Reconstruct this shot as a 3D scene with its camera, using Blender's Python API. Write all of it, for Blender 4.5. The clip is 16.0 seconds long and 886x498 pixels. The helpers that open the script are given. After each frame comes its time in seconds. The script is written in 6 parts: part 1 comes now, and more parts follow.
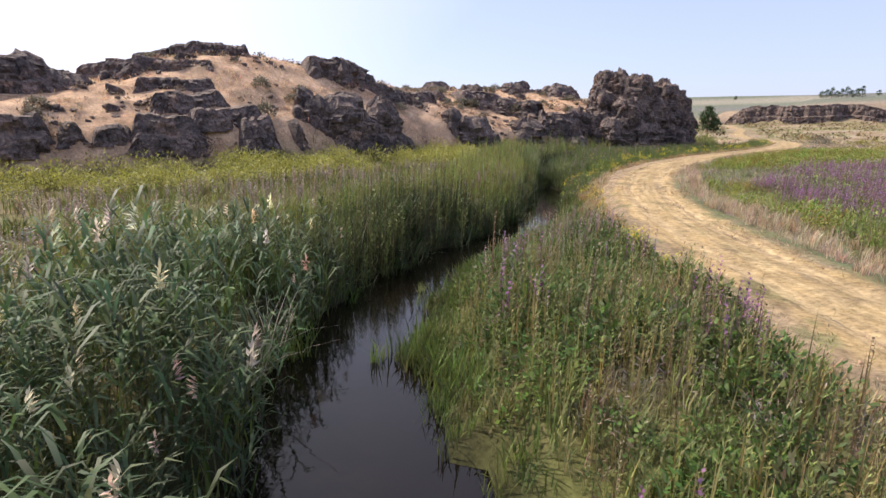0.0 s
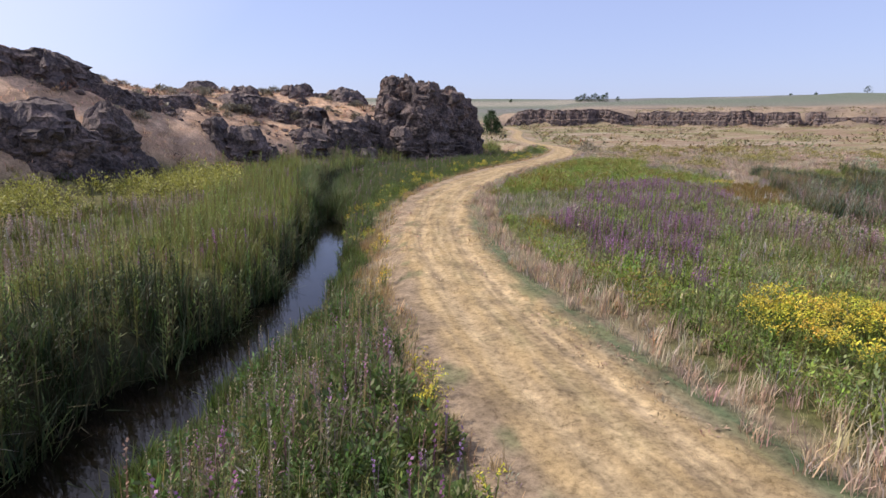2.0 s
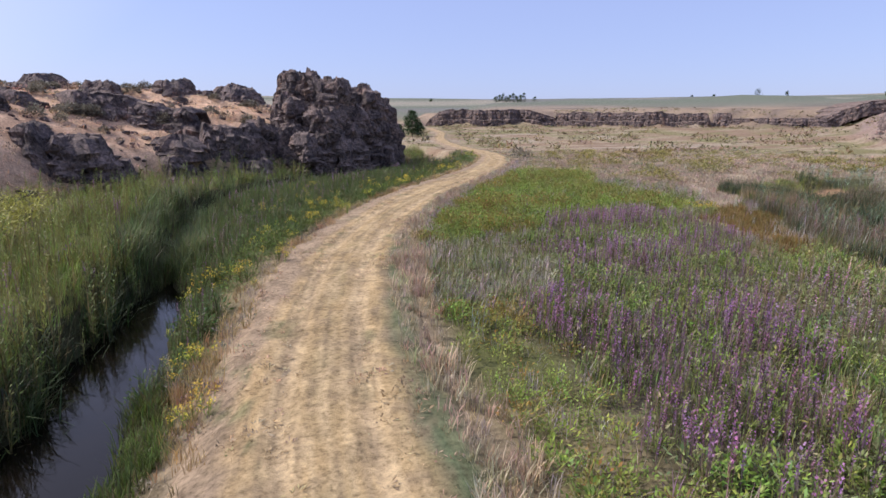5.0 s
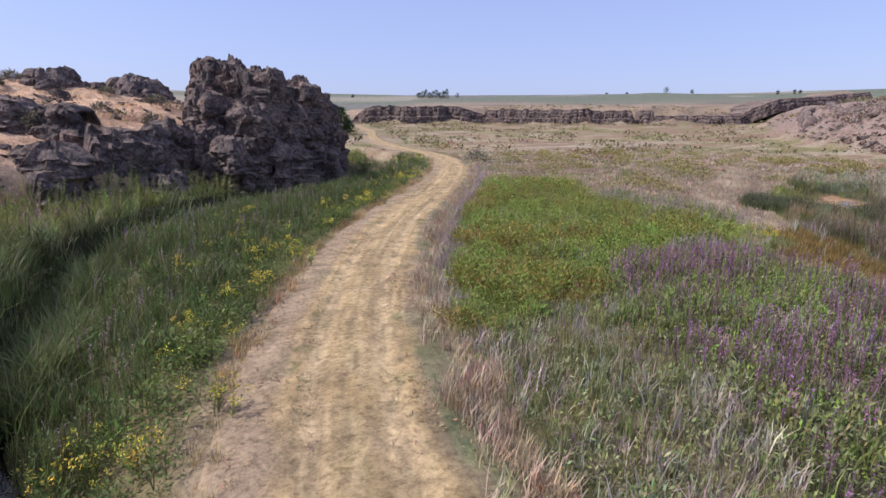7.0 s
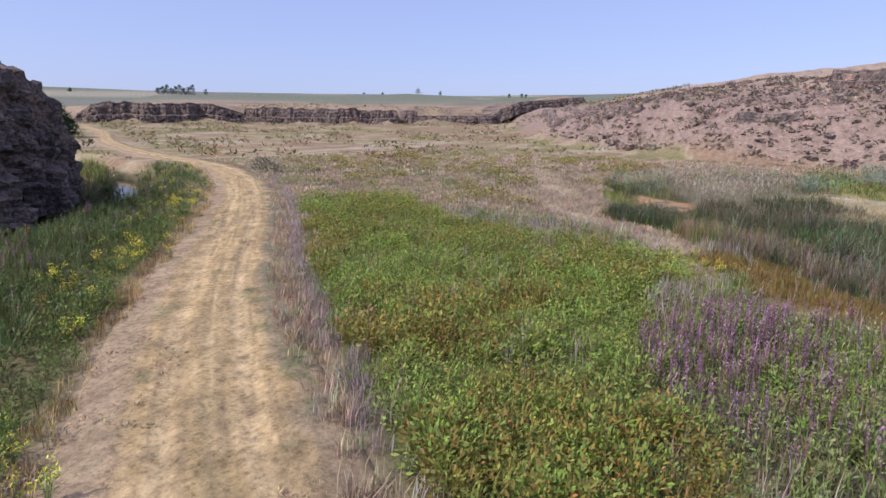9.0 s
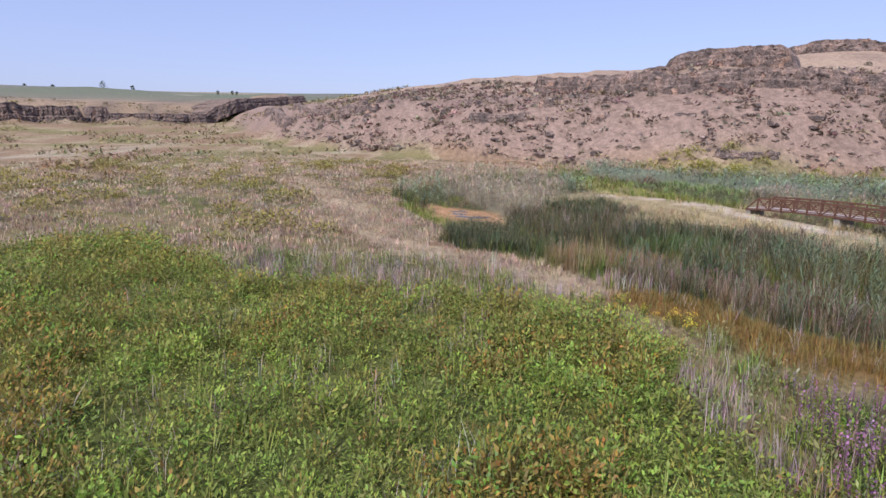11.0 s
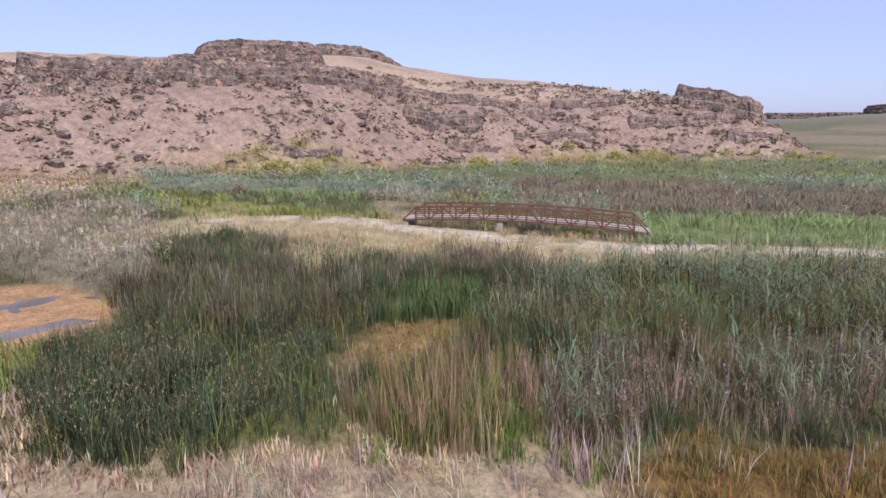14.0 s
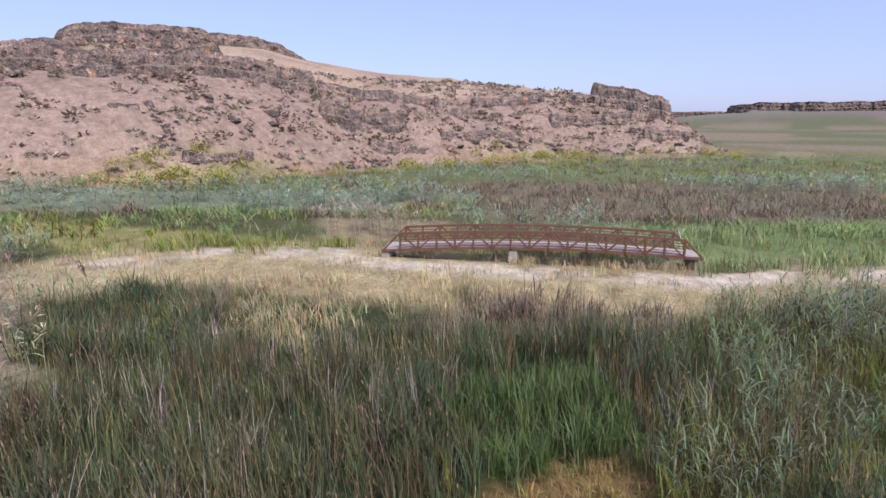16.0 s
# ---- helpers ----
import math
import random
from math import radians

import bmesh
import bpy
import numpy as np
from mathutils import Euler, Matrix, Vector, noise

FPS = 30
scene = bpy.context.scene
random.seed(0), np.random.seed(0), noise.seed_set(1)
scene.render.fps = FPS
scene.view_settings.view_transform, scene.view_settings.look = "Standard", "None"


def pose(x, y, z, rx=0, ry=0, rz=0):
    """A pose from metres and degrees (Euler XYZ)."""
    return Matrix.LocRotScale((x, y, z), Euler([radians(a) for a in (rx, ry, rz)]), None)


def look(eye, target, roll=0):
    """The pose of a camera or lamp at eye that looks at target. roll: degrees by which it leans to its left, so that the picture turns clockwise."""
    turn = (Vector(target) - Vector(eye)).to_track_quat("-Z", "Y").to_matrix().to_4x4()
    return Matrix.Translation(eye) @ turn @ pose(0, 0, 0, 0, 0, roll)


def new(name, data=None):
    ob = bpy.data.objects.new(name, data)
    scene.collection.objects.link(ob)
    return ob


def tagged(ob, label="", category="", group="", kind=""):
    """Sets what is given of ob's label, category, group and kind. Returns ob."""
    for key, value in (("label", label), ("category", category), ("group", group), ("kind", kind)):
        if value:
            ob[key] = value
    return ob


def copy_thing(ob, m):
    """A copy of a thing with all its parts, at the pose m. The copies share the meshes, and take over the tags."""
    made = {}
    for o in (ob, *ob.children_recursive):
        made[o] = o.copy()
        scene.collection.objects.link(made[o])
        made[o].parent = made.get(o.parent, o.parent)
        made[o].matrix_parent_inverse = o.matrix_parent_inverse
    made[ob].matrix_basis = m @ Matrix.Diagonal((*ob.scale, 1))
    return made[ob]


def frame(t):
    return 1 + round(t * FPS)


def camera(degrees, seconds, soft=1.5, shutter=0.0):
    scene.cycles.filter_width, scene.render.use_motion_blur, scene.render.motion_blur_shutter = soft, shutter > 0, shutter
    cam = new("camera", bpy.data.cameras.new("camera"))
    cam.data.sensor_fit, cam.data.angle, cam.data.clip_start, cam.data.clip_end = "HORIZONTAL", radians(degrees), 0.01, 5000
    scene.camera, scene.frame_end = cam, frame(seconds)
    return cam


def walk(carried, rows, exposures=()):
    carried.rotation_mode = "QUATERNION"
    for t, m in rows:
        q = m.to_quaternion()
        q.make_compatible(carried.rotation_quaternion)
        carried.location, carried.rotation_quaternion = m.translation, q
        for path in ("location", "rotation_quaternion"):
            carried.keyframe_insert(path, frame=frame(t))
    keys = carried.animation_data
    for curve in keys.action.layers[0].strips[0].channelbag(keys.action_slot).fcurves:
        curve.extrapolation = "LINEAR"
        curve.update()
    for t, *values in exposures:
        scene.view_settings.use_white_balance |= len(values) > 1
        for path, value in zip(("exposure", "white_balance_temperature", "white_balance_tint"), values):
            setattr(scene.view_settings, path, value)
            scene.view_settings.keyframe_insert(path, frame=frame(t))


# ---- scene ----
cam = camera(77.8, 16.0)
METRES, EYE, TILT, LEAN, TURN = 83.3, 5.5, 2.0, 1.9, 0.0
ROWS = [
    (0.0, 0.0, 0.0, 0.0, 0.49, -14.3, -1.94),
    (0.5, 0.0053, 0.0243, 0.004, -2.99, -14.19, -2.11),
    (1.0, 0.013, 0.0466, 0.0092, -8.93, -13.94, -2.36),
    (1.5, 0.0228, 0.0688, 0.0139, -14.89, -13.77, -2.57),
    (2.0, 0.0315, 0.0878, 0.0151, -19.99, -13.63, -2.72),
    (2.5, 0.0403, 0.1043, 0.0164, -24.26, -13.4, -2.87),
    (3.0, 0.0491, 0.121, 0.0166, -25.55, -13.36, -2.95),
    (3.5, 0.0611, 0.1413, 0.0187, -25.62, -13.31, -2.95),
    (4.0, 0.0728, 0.1663, 0.0212, -25.59, -13.35, -2.83),
    (6.5, 0.108, 0.315, 0.0194, -34.21, -13.27, -3.07),
    (7.0, 0.1136, 0.3511, 0.0231, -36.02, -13.29, -2.93),
    (7.5, 0.1224, 0.3863, 0.0211, -41.24, -13.04, -2.68),
    (8.0, 0.1353, 0.4213, 0.021, -48.88, -12.66, -2.85),
    (8.5, 0.1518, 0.455, 0.0228, -54.71, -12.39, -2.94),
    (9.0, 0.1709, 0.4853, 0.0237, -60.27, -12.12, -2.92),
    (11.5, 0.307, 0.5962, 0.0256, -96.25, -10.59, -2.07),
    (12.0, 0.3401, 0.6077, 0.0246, -103.9, -10.34, -1.74),
    (12.5, 0.3738, 0.6146, 0.0236, -112.74, -10.12, -1.37),
    (13.0, 0.4075, 0.6163, 0.0261, -122.3, -10.09, -0.97),
    (13.5, 0.4413, 0.6129, 0.03, -130.76, -10.09, -0.64),
    (14.0, 0.4741, 0.6067, 0.0323, -136.47, -10.12, -0.38),
    (14.5, 0.5065, 0.598, 0.0342, -139.58, -10.16, -0.22),
    (15.0, 0.5381, 0.5876, 0.0357, -141.69, -10.22, -0.08),
    (15.5, 0.5681, 0.5758, 0.0375, -144.96, -10.24, 0.08),
    (16.0, 0.5978, 0.563, 0.0379, -147.24, -10.24, 0.21),
]
walk(cam, [(t, pose(0, 0, EYE, TILT, LEAN, TURN) @ pose(METRES * x, METRES * y, METRES * z, 90 + pitch, roll, yaw)) for t, x, y, z, yaw, pitch, roll in ROWS],
     exposures=[(0.0, 0.8, 6900, 14), (0.8, 0.65, 6700, 15), (1.6, 0.5, 6500, 16), (3.5, 0.4, 6200, 18), (9.0, 0.34, 6050, 19), (12.5, 0.42, 6250, 19), (16.0, 0.5, 6150, 19)])

import itertools

# ---- light ----
SUN_AZ, SUN_EL = 60.0, 47.0          # degrees left of +y, above the horizon
world = bpy.data.worlds.new("hazy_sky")
scene.world = world
world.use_nodes = True
wn = world.node_tree.nodes
wl = world.node_tree.links
sky = wn.new("ShaderNodeTexSky")
sky.sky_type = "NISHITA"
sky.sun_disc = False
sky.sun_elevation = radians(SUN_EL)
sky.sun_rotation = radians(-SUN_AZ)
sky.air_density, sky.dust_density, sky.ozone_density = 1.0, 1.2, 3.0
wn["Background"].inputs["Strength"].default_value = 0.14
haze = wn.new("ShaderNodeMix")          # late-summer haze veils the whole sky
haze.data_type = "RGBA"
haze.inputs[0].default_value = 0.62
haze.inputs[7].default_value = (2.45, 2.8, 4.55, 1)
wl.new(sky.outputs[0], haze.inputs[6])
glow = wn.new("ShaderNodeMix")          # the haze scatters most towards the sun
glow.data_type = "RGBA"
glow.inputs[7].default_value = (5.9, 5.9, 6.6, 1)
towards = wn.new("ShaderNodeVectorMath")
towards.operation = "DOT_PRODUCT"
towards.inputs[1].default_value = (-math.sin(radians(SUN_AZ)) * math.cos(radians(SUN_EL)), math.cos(radians(SUN_AZ)) * math.cos(radians(SUN_EL)), math.sin(radians(SUN_EL)))
spread = wn.new("ShaderNodeMapRange")
spread.inputs[1].default_value, spread.inputs[2].default_value = 0.45, 0.95
spread.inputs[3].default_value, spread.inputs[4].default_value = 0.0, 0.75
wl.new(wn.new("ShaderNodeTexCoord").outputs["Generated"], towards.inputs[0])
wl.new(towards.outputs["Value"], spread.inputs[0])
wl.new(spread.outputs[0], glow.inputs[0])
wl.new(haze.outputs[2], glow.inputs[6])
wl.new(glow.outputs[2], wn["Background"].inputs["Color"])
sun = new("sun", bpy.data.lights.new("sun", "SUN"))
sun.data.energy, sun.data.angle, sun.data.color = 3.4, radians(1.5), (1.0, 0.94, 0.85)
to_sun = Vector((-math.sin(radians(SUN_AZ)) * math.cos(radians(SUN_EL)), math.cos(radians(SUN_AZ)) * math.cos(radians(SUN_EL)), math.sin(radians(SUN_EL))))
sun.matrix_world = look(to_sun * 60 + Vector((30, 40, 0)), (30, 40, 0))

# ---- noise in numpy ----
def hash2(ix, iy, seed=0):
    v = np.sin(ix * 127.1 + iy * 311.7 + seed * 74.7) * 43758.5453
    return v - np.floor(v)


def vnoise(x, y, seed=0):
    ix, iy = np.floor(x), np.floor(y)
    fx, fy = x - ix, y - iy
    fx, fy = fx * fx * (3 - 2 * fx), fy * fy * (3 - 2 * fy)
    a, b = hash2(ix, iy, seed), hash2(ix + 1, iy, seed)
    c, d = hash2(ix, iy + 1, seed), hash2(ix + 1, iy + 1, seed)
    return (a * (1 - fx) + b * fx) * (1 - fy) + (c * (1 - fx) + d * fx) * fy


def fbm(x, y, seed=0, octaves=4):
    s, a, n = 0.0, 0.5, 0.0
    for k in range(octaves):
        s = s + a * vnoise(x * 2 ** k + 17.3 * k, y * 2 ** k - 9.1 * k, seed + k)
        n += a
        a *= 0.5
    return s / n


def smooth(e0, e1, v):
    t = np.clip((v - e0) / (e1 - e0), 0, 1)
    return t * t * (3 - 2 * t)


def polyline_dist(px, py, pts, widths=None):
    """Distance to a polyline, signed side (left positive), place along it from 0 to n - 1."""
    best = np.full(px.shape, 1e9)
    side, along = np.zeros(px.shape), np.zeros(px.shape)
    for k in range(len(pts) - 1):
        (ax, ay), (bx, by) = pts[k], pts[k + 1]
        dx, dy = bx - ax, by - ay
        t = np.clip(((px - ax) * dx + (py - ay) * dy) / (dx * dx + dy * dy), 0, 1)
        ex, ey = px - ax - t * dx, py - ay - t * dy
        d = np.hypot(ex, ey)
        near = d < best
        best = np.where(near, d, best)
        side = np.where(near, np.sign(dx * ey - dy * ex), side)
        along = np.where(near, k + t, along)
    return best, side, along


def polygon_dist(px, py, pts):
    """Signed distance to a polygon's edge, positive inside."""
    ring = list(pts) + [pts[0]]
    d, _, _ = polyline_dist(px, py, ring)
    inside = np.zeros(px.shape, bool)
    for (ax, ay), (bx, by) in zip(ring[:-1], ring[1:]):
        cross = ((ay > py) != (by > py)) & (px < (bx - ax) * (py - ay) / (by - ay + 1e-12) + ax)
        inside ^= cross
    return np.where(inside, d, -d)


def spline(pts, n=4):
    """Catmull-Rom points through a short list."""
    p = [Vector(q) for q in [pts[0], *pts, pts[-1]]]
    out = []
    for k in range(1, len(p) - 2):
        for s in range(n):
            t = s / n
            a, b, c, d = p[k - 1], p[k], p[k + 1], p[k + 2]
            v = 0.5 * ((2 * b) + (c - a) * t + (2 * a - 5 * b + 4 * c - d) * t * t + (3 * b - a - 3 * c + d) * t ** 3)
            out.append(tuple(v))
    out.append(tuple(p[-1]))
    return out


# ---- the plan ----
ROAD = spline([(10.5, -60), (9.5, -30), (8.4, -8), (8.1, 8), (8.3, 16), (9.3, 24), (11.8, 33), (17, 44), (26, 56), (38, 68.5), (48, 80), (58, 95), (67, 116), (80, 150), (98, 190), (125, 240), (150, 300)])
CREEK = spline([(-1.0, -60), (0.5, -20), (-0.6, 0), (-1.4, 6), (-2.1, 10), (-1.7, 14), (-0.5, 18), (1.5, 21.5), (3.5, 25), (5.0, 30), (6.3, 36), (7.6, 43), (8.8, 52), (11, 60), (18, 69), (28, 77), (36, 84), (45, 93), (52, 104), (58, 122), (66, 160)])
PATH = spline([(84, 66), (68, 58), (58, 54), (52.2, 51.3), (49.2, 49), (46.4, 46.2), (44.2, 43.4)])          # pale dry grass strip
GRAVEL = spline([(79, 34), (76.5, 29), (71.5, 25.8), (66.5, 25.2), (60, 22.8), (53, 20), (49.5, 17), (43, 12), (30, 4)])
HILL_L = [(-140, -30), (-70, 4), (-34, 25), (-18, 38), (-9, 48), (0, 61), (10, 71), (22, 77), (34, 85), (42, 93), (43, 99), (36, 108), (30, 124), (22, 160), (5, 270), (-140, 270)]
HILL_R = [(520, 240), (330, 175), (205, 114), (152, 76), (128, 44), (114, 10), (106, -28), (101, -44), (97, -64), (80, -83), (66, -93), (65, -106), (76, -130), (120, -175), (300, -300), (520, -320)]
FAR_N = [(172, 335), (196, 312), (238, 296), (262, 250), (292, 222), (312, 180), (420, 158), (720, 210), (900, 600), (500, 820), (190, 430)]
FAR_S = [(-260, -600), (20, -560), (95, -585), (120, -650), (60, -800), (-300, -820)]
FAR_S2 = [(150, -960), (270, -940), (290, -1010), (160, -1050)]
MARSH = [(39, 39), (47, 41), (54, 48), (64, 52), (78, 54), (100, 44), (112, 12), (102, -40), (66, -96), (20, -120), (-5, -60), (18, -8), (30, 22)]
MUD = [(73, 50.5), (69, 45.5), (64, 44.2), (60.6, 46.2), (61, 49), (66, 50.3)]
PURPLE = [(14.2, 19.5), (14.6, 23), (15.4, 26.3), (16.2, 28.3), (15.6, 29.8), (16.8, 31), (18.3, 31.6), (20, 33.4), (22, 36.8), (24.4, 39.8), (26, 41.4), (29, 42.4), (31, 41.5), (35.7, 40.2), (33.5, 35.9), (31.6, 32.7), (27, 30), (22, 26), (18.4, 22.5), (16.5, 19.5)]
MAT = [(16.6, 40.6), (20, 46), (23.6, 50), (27, 53), (33, 58), (40.5, 65.5), (47.6, 71), (51.5, 66), (47, 60), (43, 54.5), (42.6, 52), (42.6, 49.5), (42.2, 47), (40.6, 44.6), (38, 42.4), (34.7, 43), (31, 41.8), (27.5, 42.2), (24, 40.2), (21.2, 39.4)]
RUST = [(45.6, 43.6), (44.2, 42.6), (42.8, 39.2), (40.8, 36.4), (38, 33), (34, 33), (31, 24), (33, 20), (30, 22), (33, 33), (36, 38.5), (38.1, 40.4), (39.4, 41), (41.8, 42.8), (42.2, 43.6), (44, 44.7)]
CATTAIL = [(64.5, 43.8), (69, 38), (67, 31.5), (58, 26), (53.5, 28.5), (50, 33), (52, 37), (54, 40), (55, 46), (58.5, 47)]
PHRAG = [(54.2, 32.3), (52.4, 26.2), (46.3, 17.5), (42.8, 13), (36, 14), (39, 24), (42.2, 28), (45.7, 31.9), (48.5, 35.6), (50.6, 36.8)]
PINK = [(98, 46), (96, 38), (84, 35.5), (74, 38), (66, 40.8), (66, 44.6), (73, 46.5), (82, 50)]
GOLDGRASS = [(78, 31), (68.4, 25.4), (52.6, 19.8), (55, 23), (61.4, 27.7), (61.2, 31.3), (63.2, 35.7), (66.4, 35.4), (70, 31.6), (76, 32.6)]
CLEARING = [(53.4, 41.3), (54.6, 38.2), (53.7, 36), (52.7, 35.1), (51.4, 35.6), (50.3, 38.2), (50, 41.3), (51.2, 42.2)]
BLEACH = [(11.4, 31.2), (12.5, 34), (14.6, 37.9), (16.8, 40.8), (21.2, 39.4), (22, 37), (20.8, 33.7), (18.5, 31.8), (16.5, 31), (15.6, 29.8)]
LILAC = [(48.9, 57.5), (47.6, 54.7), (47.2, 52), (46, 49.8), (42.9, 46.6), (41.6, 47), (42.2, 49.4), (42.7, 51.2), (42.2, 52.2), (42.8, 54.5), (44.6, 57.5)]
GOLD_B = [(43.6, 46.6), (42, 43.2), (39.5, 41), (38.4, 42), (40, 44.1), (41.8, 46.8)]
BROWNTOP = [(70, 36), (66, 29.5), (57, 24), (52, 26), (55, 29), (63, 34)]
GOLD_A = [(12.5, 14.5), (15, 17.6), (18, 17.5), (18, 13.5), (14, 12)]
EDGE = [(11, 17.5), (11, 23.2), (11.4, 26.5), (12.6, 31.4), (17.4, 31.6), (16.2, 28.3), (15.4, 26), (14.6, 23), (14.2, 19.5)]
BROWNRUSH = [(67, 42.8), (65, 38.4), (62.8, 37.6), (59.6, 33), (57.2, 36.6), (55.8, 39.5), (57.8, 43.4), (61.5, 45)]
SPECKLED = [(61, 45.6), (57.6, 43), (54.2, 40.2), (50.8, 42.6), (47.6, 44.2), (49, 46.8), (52, 49), (56, 48.4)]
TAWNY = [(50.4, 40.8), (49.4, 37.6), (47.4, 36.8), (45.4, 41), (44.6, 42.4), (46.4, 44.4), (49, 43)]
MAUVEMARSH = [(48.4, 36), (45.7, 31.9), (42.2, 27.8), (36, 26), (38.5, 32), (41.9, 37.1), (43.9, 40.6), (45.4, 41.2), (47, 38.4)]
FRESHREED = [(56.8, 34.2), (54.4, 31.6), (51.6, 34.6), (51.4, 36.4), (53.6, 38), (55, 37.4)]
FARTEAL = [(122, 24), (90, -3.5), (77, -3), (80.6, 11.2), (95.6, 19.4), (104, 29.4)]
BROWNBAND = [(91, -6), (41, -50), (42.5, -9.3), (57, 2.4), (70, 9.2), (77, -2)]
GREENBAND = [(63, 6.5), (43.5, -8.6), (36, 2), (45.4, 14), (52.7, 19.4), (54.6, 13.4)]
TANPLUME = [(82.6, 15.4), (72.3, 10.4), (67.8, 14.4), (71.2, 19.6), (75.5, 21.9)]
YELLOWRUSH = [(103, 29.4), (84.7, 24), (75.6, 22.2), (72, 21), (72, 26.5), (78.4, 30.6), (90.7, 33.6)]
WATER_Z, POND_Z = 0.95, 1.215


def creek_half(along):
    return 1.25 + 0.2 * np.sin(along * 1.8) + 0.45 * smooth(18, 10, along) - 0.8 * smooth(41, 46, along) * smooth(60, 54, along) + 0.6 * smooth(60, 64, along)


def terrain(x, y, fine=True):
    x, y = np.asarray(x, float), np.asarray(y, float)
    z = 1.75 + 0.015 * np.clip(y, -60, 100) * (y > 0) + 0.004 * np.clip(y, -60, 0) - 0.004 * np.clip(x - 30, 0, 120)
    r = np.hypot(x - 30, y - 40)
    z = z + 4.5 * smooth(90, 330, r)
    north = smooth(-0.55, 0.15, (0.6 * (x - 30) + 0.8 * (y - 40)) / np.maximum(r, 1.0))
    z = z + 78 * smooth(330, 1600, r) * north + 9 * (fbm(x / 300, y / 300, 5, 3) - 0.5) * smooth(300, 900, r)
    # marsh, a little lower than the road's land
    m = polygon_dist(x, y, MARSH)
    z = z - 0.85 * smooth(-2, 5, m)
    g, _, _ = polyline_dist(x, y, GRAVEL)
    z = np.where(m > -3, np.maximum(z, 1.62 - 0.5 * smooth(0.9, 4.5, g)), z)
    # hills
    n1, n2 = fbm(x / 11, y / 11, 1), fbm(x / 27, y / 27, 9)
    dl = polygon_dist(x, y, HILL_L) + 3.0 * (n1 - 0.5)
    a = np.clip(dl, 0, None)
    hl = 8.6 * (1 - np.exp(-a / 13)) + 0.9 * smooth(1.5, 3.5, a) + 3.0 * np.exp(-((x + 24) ** 2 + (y - 57) ** 2) / 140.0) + 2.2 * np.exp(-((x + 12) ** 2 + (y - 67) ** 2) / 80.0)
    hl = hl + 2.0 * (fbm(x / 6, y / 6, 3) - 0.5) * smooth(1, 8, a) - 3.0 * np.exp(-((x + 38) ** 2 + (y - 53) ** 2) / 110.0) * smooth(2, 9, a)
    dr = polygon_dist(x, y, HILL_R) + 9 * (n2 - 0.5)
    b = np.clip(dr, 0, None)
    top = 14.5 - 3.5 * smooth(30, 120, y) - 3.0 * np.exp(-((y + 62) / 14) ** 2) * smooth(70, 30, b)
    hr = top * (1 - np.exp(-(b / 12.5) ** 1.4)) + np.clip(0.13 * (b - 30), 0, 9)
    hr = hr + 4.5 * np.exp(-((x - 186) ** 2 + (y + 54) ** 2) / 900.0) + 4.6 * np.exp(-((x - 152) ** 2 + (y + 11) ** 2) / 380.0)
    hr = hr + (2.2 * (fbm(x / 9, y / 9, 4) - 0.5) + 1.6 * (fbm(x / 20 + y / 30, y / 60, 6, 3) - 0.5)) * smooth(1, 8, b)
    df = polygon_dist(x, y, FAR_N) + 4 * (n2 - 0.5)
    hf = 1.2 * smooth(-70, 0, df) + 9.5 * smooth(0, 18, df) + 3.0 * smooth(18, 70, df)
    ds = np.maximum(polygon_dist(x, y, FAR_S), polygon_dist(x, y, FAR_S2)) + 6 * (n2 - 0.5)
    hs = 15 * smooth(-190, 0, ds) + 6 * smooth(0, 10, ds) + 2 * smooth(10, 70, ds)
    z = z + hl + hr + hf + hs
    # creek bed
    c, cs, al = polyline_dist(x, y, CREEK)
    w = creek_half(al)
    bank = np.where(cs > 0, smooth(w - 0.35, w + 0.75, c), 0.45 * smooth(w - 0.35, w + 0.3, c) + 0.55 * smooth(w + 0.2, w + 3.2, c))
    z = np.where(c < 6, np.minimum(z, (z * bank + (WATER_Z - 0.55) * (1 - bank)) * 1.0), z)
    # road bed
    d, s, al = polyline_dist(x, y, ROAD)
    z = z + 0.10 * smooth(3.2, 1.6, d)
    k = polygon_dist(x, y, MUD)
    z = np.where(k > -2.5, z + (1.19 + 0.1 * fbm(x / 1.7, y / 1.7, 33, 3) - z) * smooth(-2.5, 0.0, k), z)
    if fine:
        z = z + 0.16 * (fbm(x / 1.3, y / 1.3, 7, 3) - 0.5) * smooth(1.0, 4.0, d)
    return z


# ---- materials ----
def material(name):
    m = bpy.data.materials.new(name)
    m.use_nodes = True
    t = m.node_tree
    return m, t.nodes, t.links, t.nodes["Principled BSDF"]


def ramp(nodes, stops):
    r = nodes.new("ShaderNodeValToRGB")
    while len(r.color_ramp.elements) < len(stops):
        r.color_ramp.elements.new(0.5)
    for e, (p, c) in zip(r.color_ramp.elements, stops):
        e.position, e.color = p, (*c, 1)
    return r


def noise_tex(nodes, links, scale, detail=6, rough=0.6, coord="Object"):
    tc = nodes.new("ShaderNodeTexCoord")
    n = nodes.new("ShaderNodeTexNoise")
    n.inputs["Scale"].default_value, n.inputs["Detail"].default_value, n.inputs["Roughness"].default_value = scale, detail, rough
    links.new(tc.outputs[coord], n.inputs["Vector"])
    return n


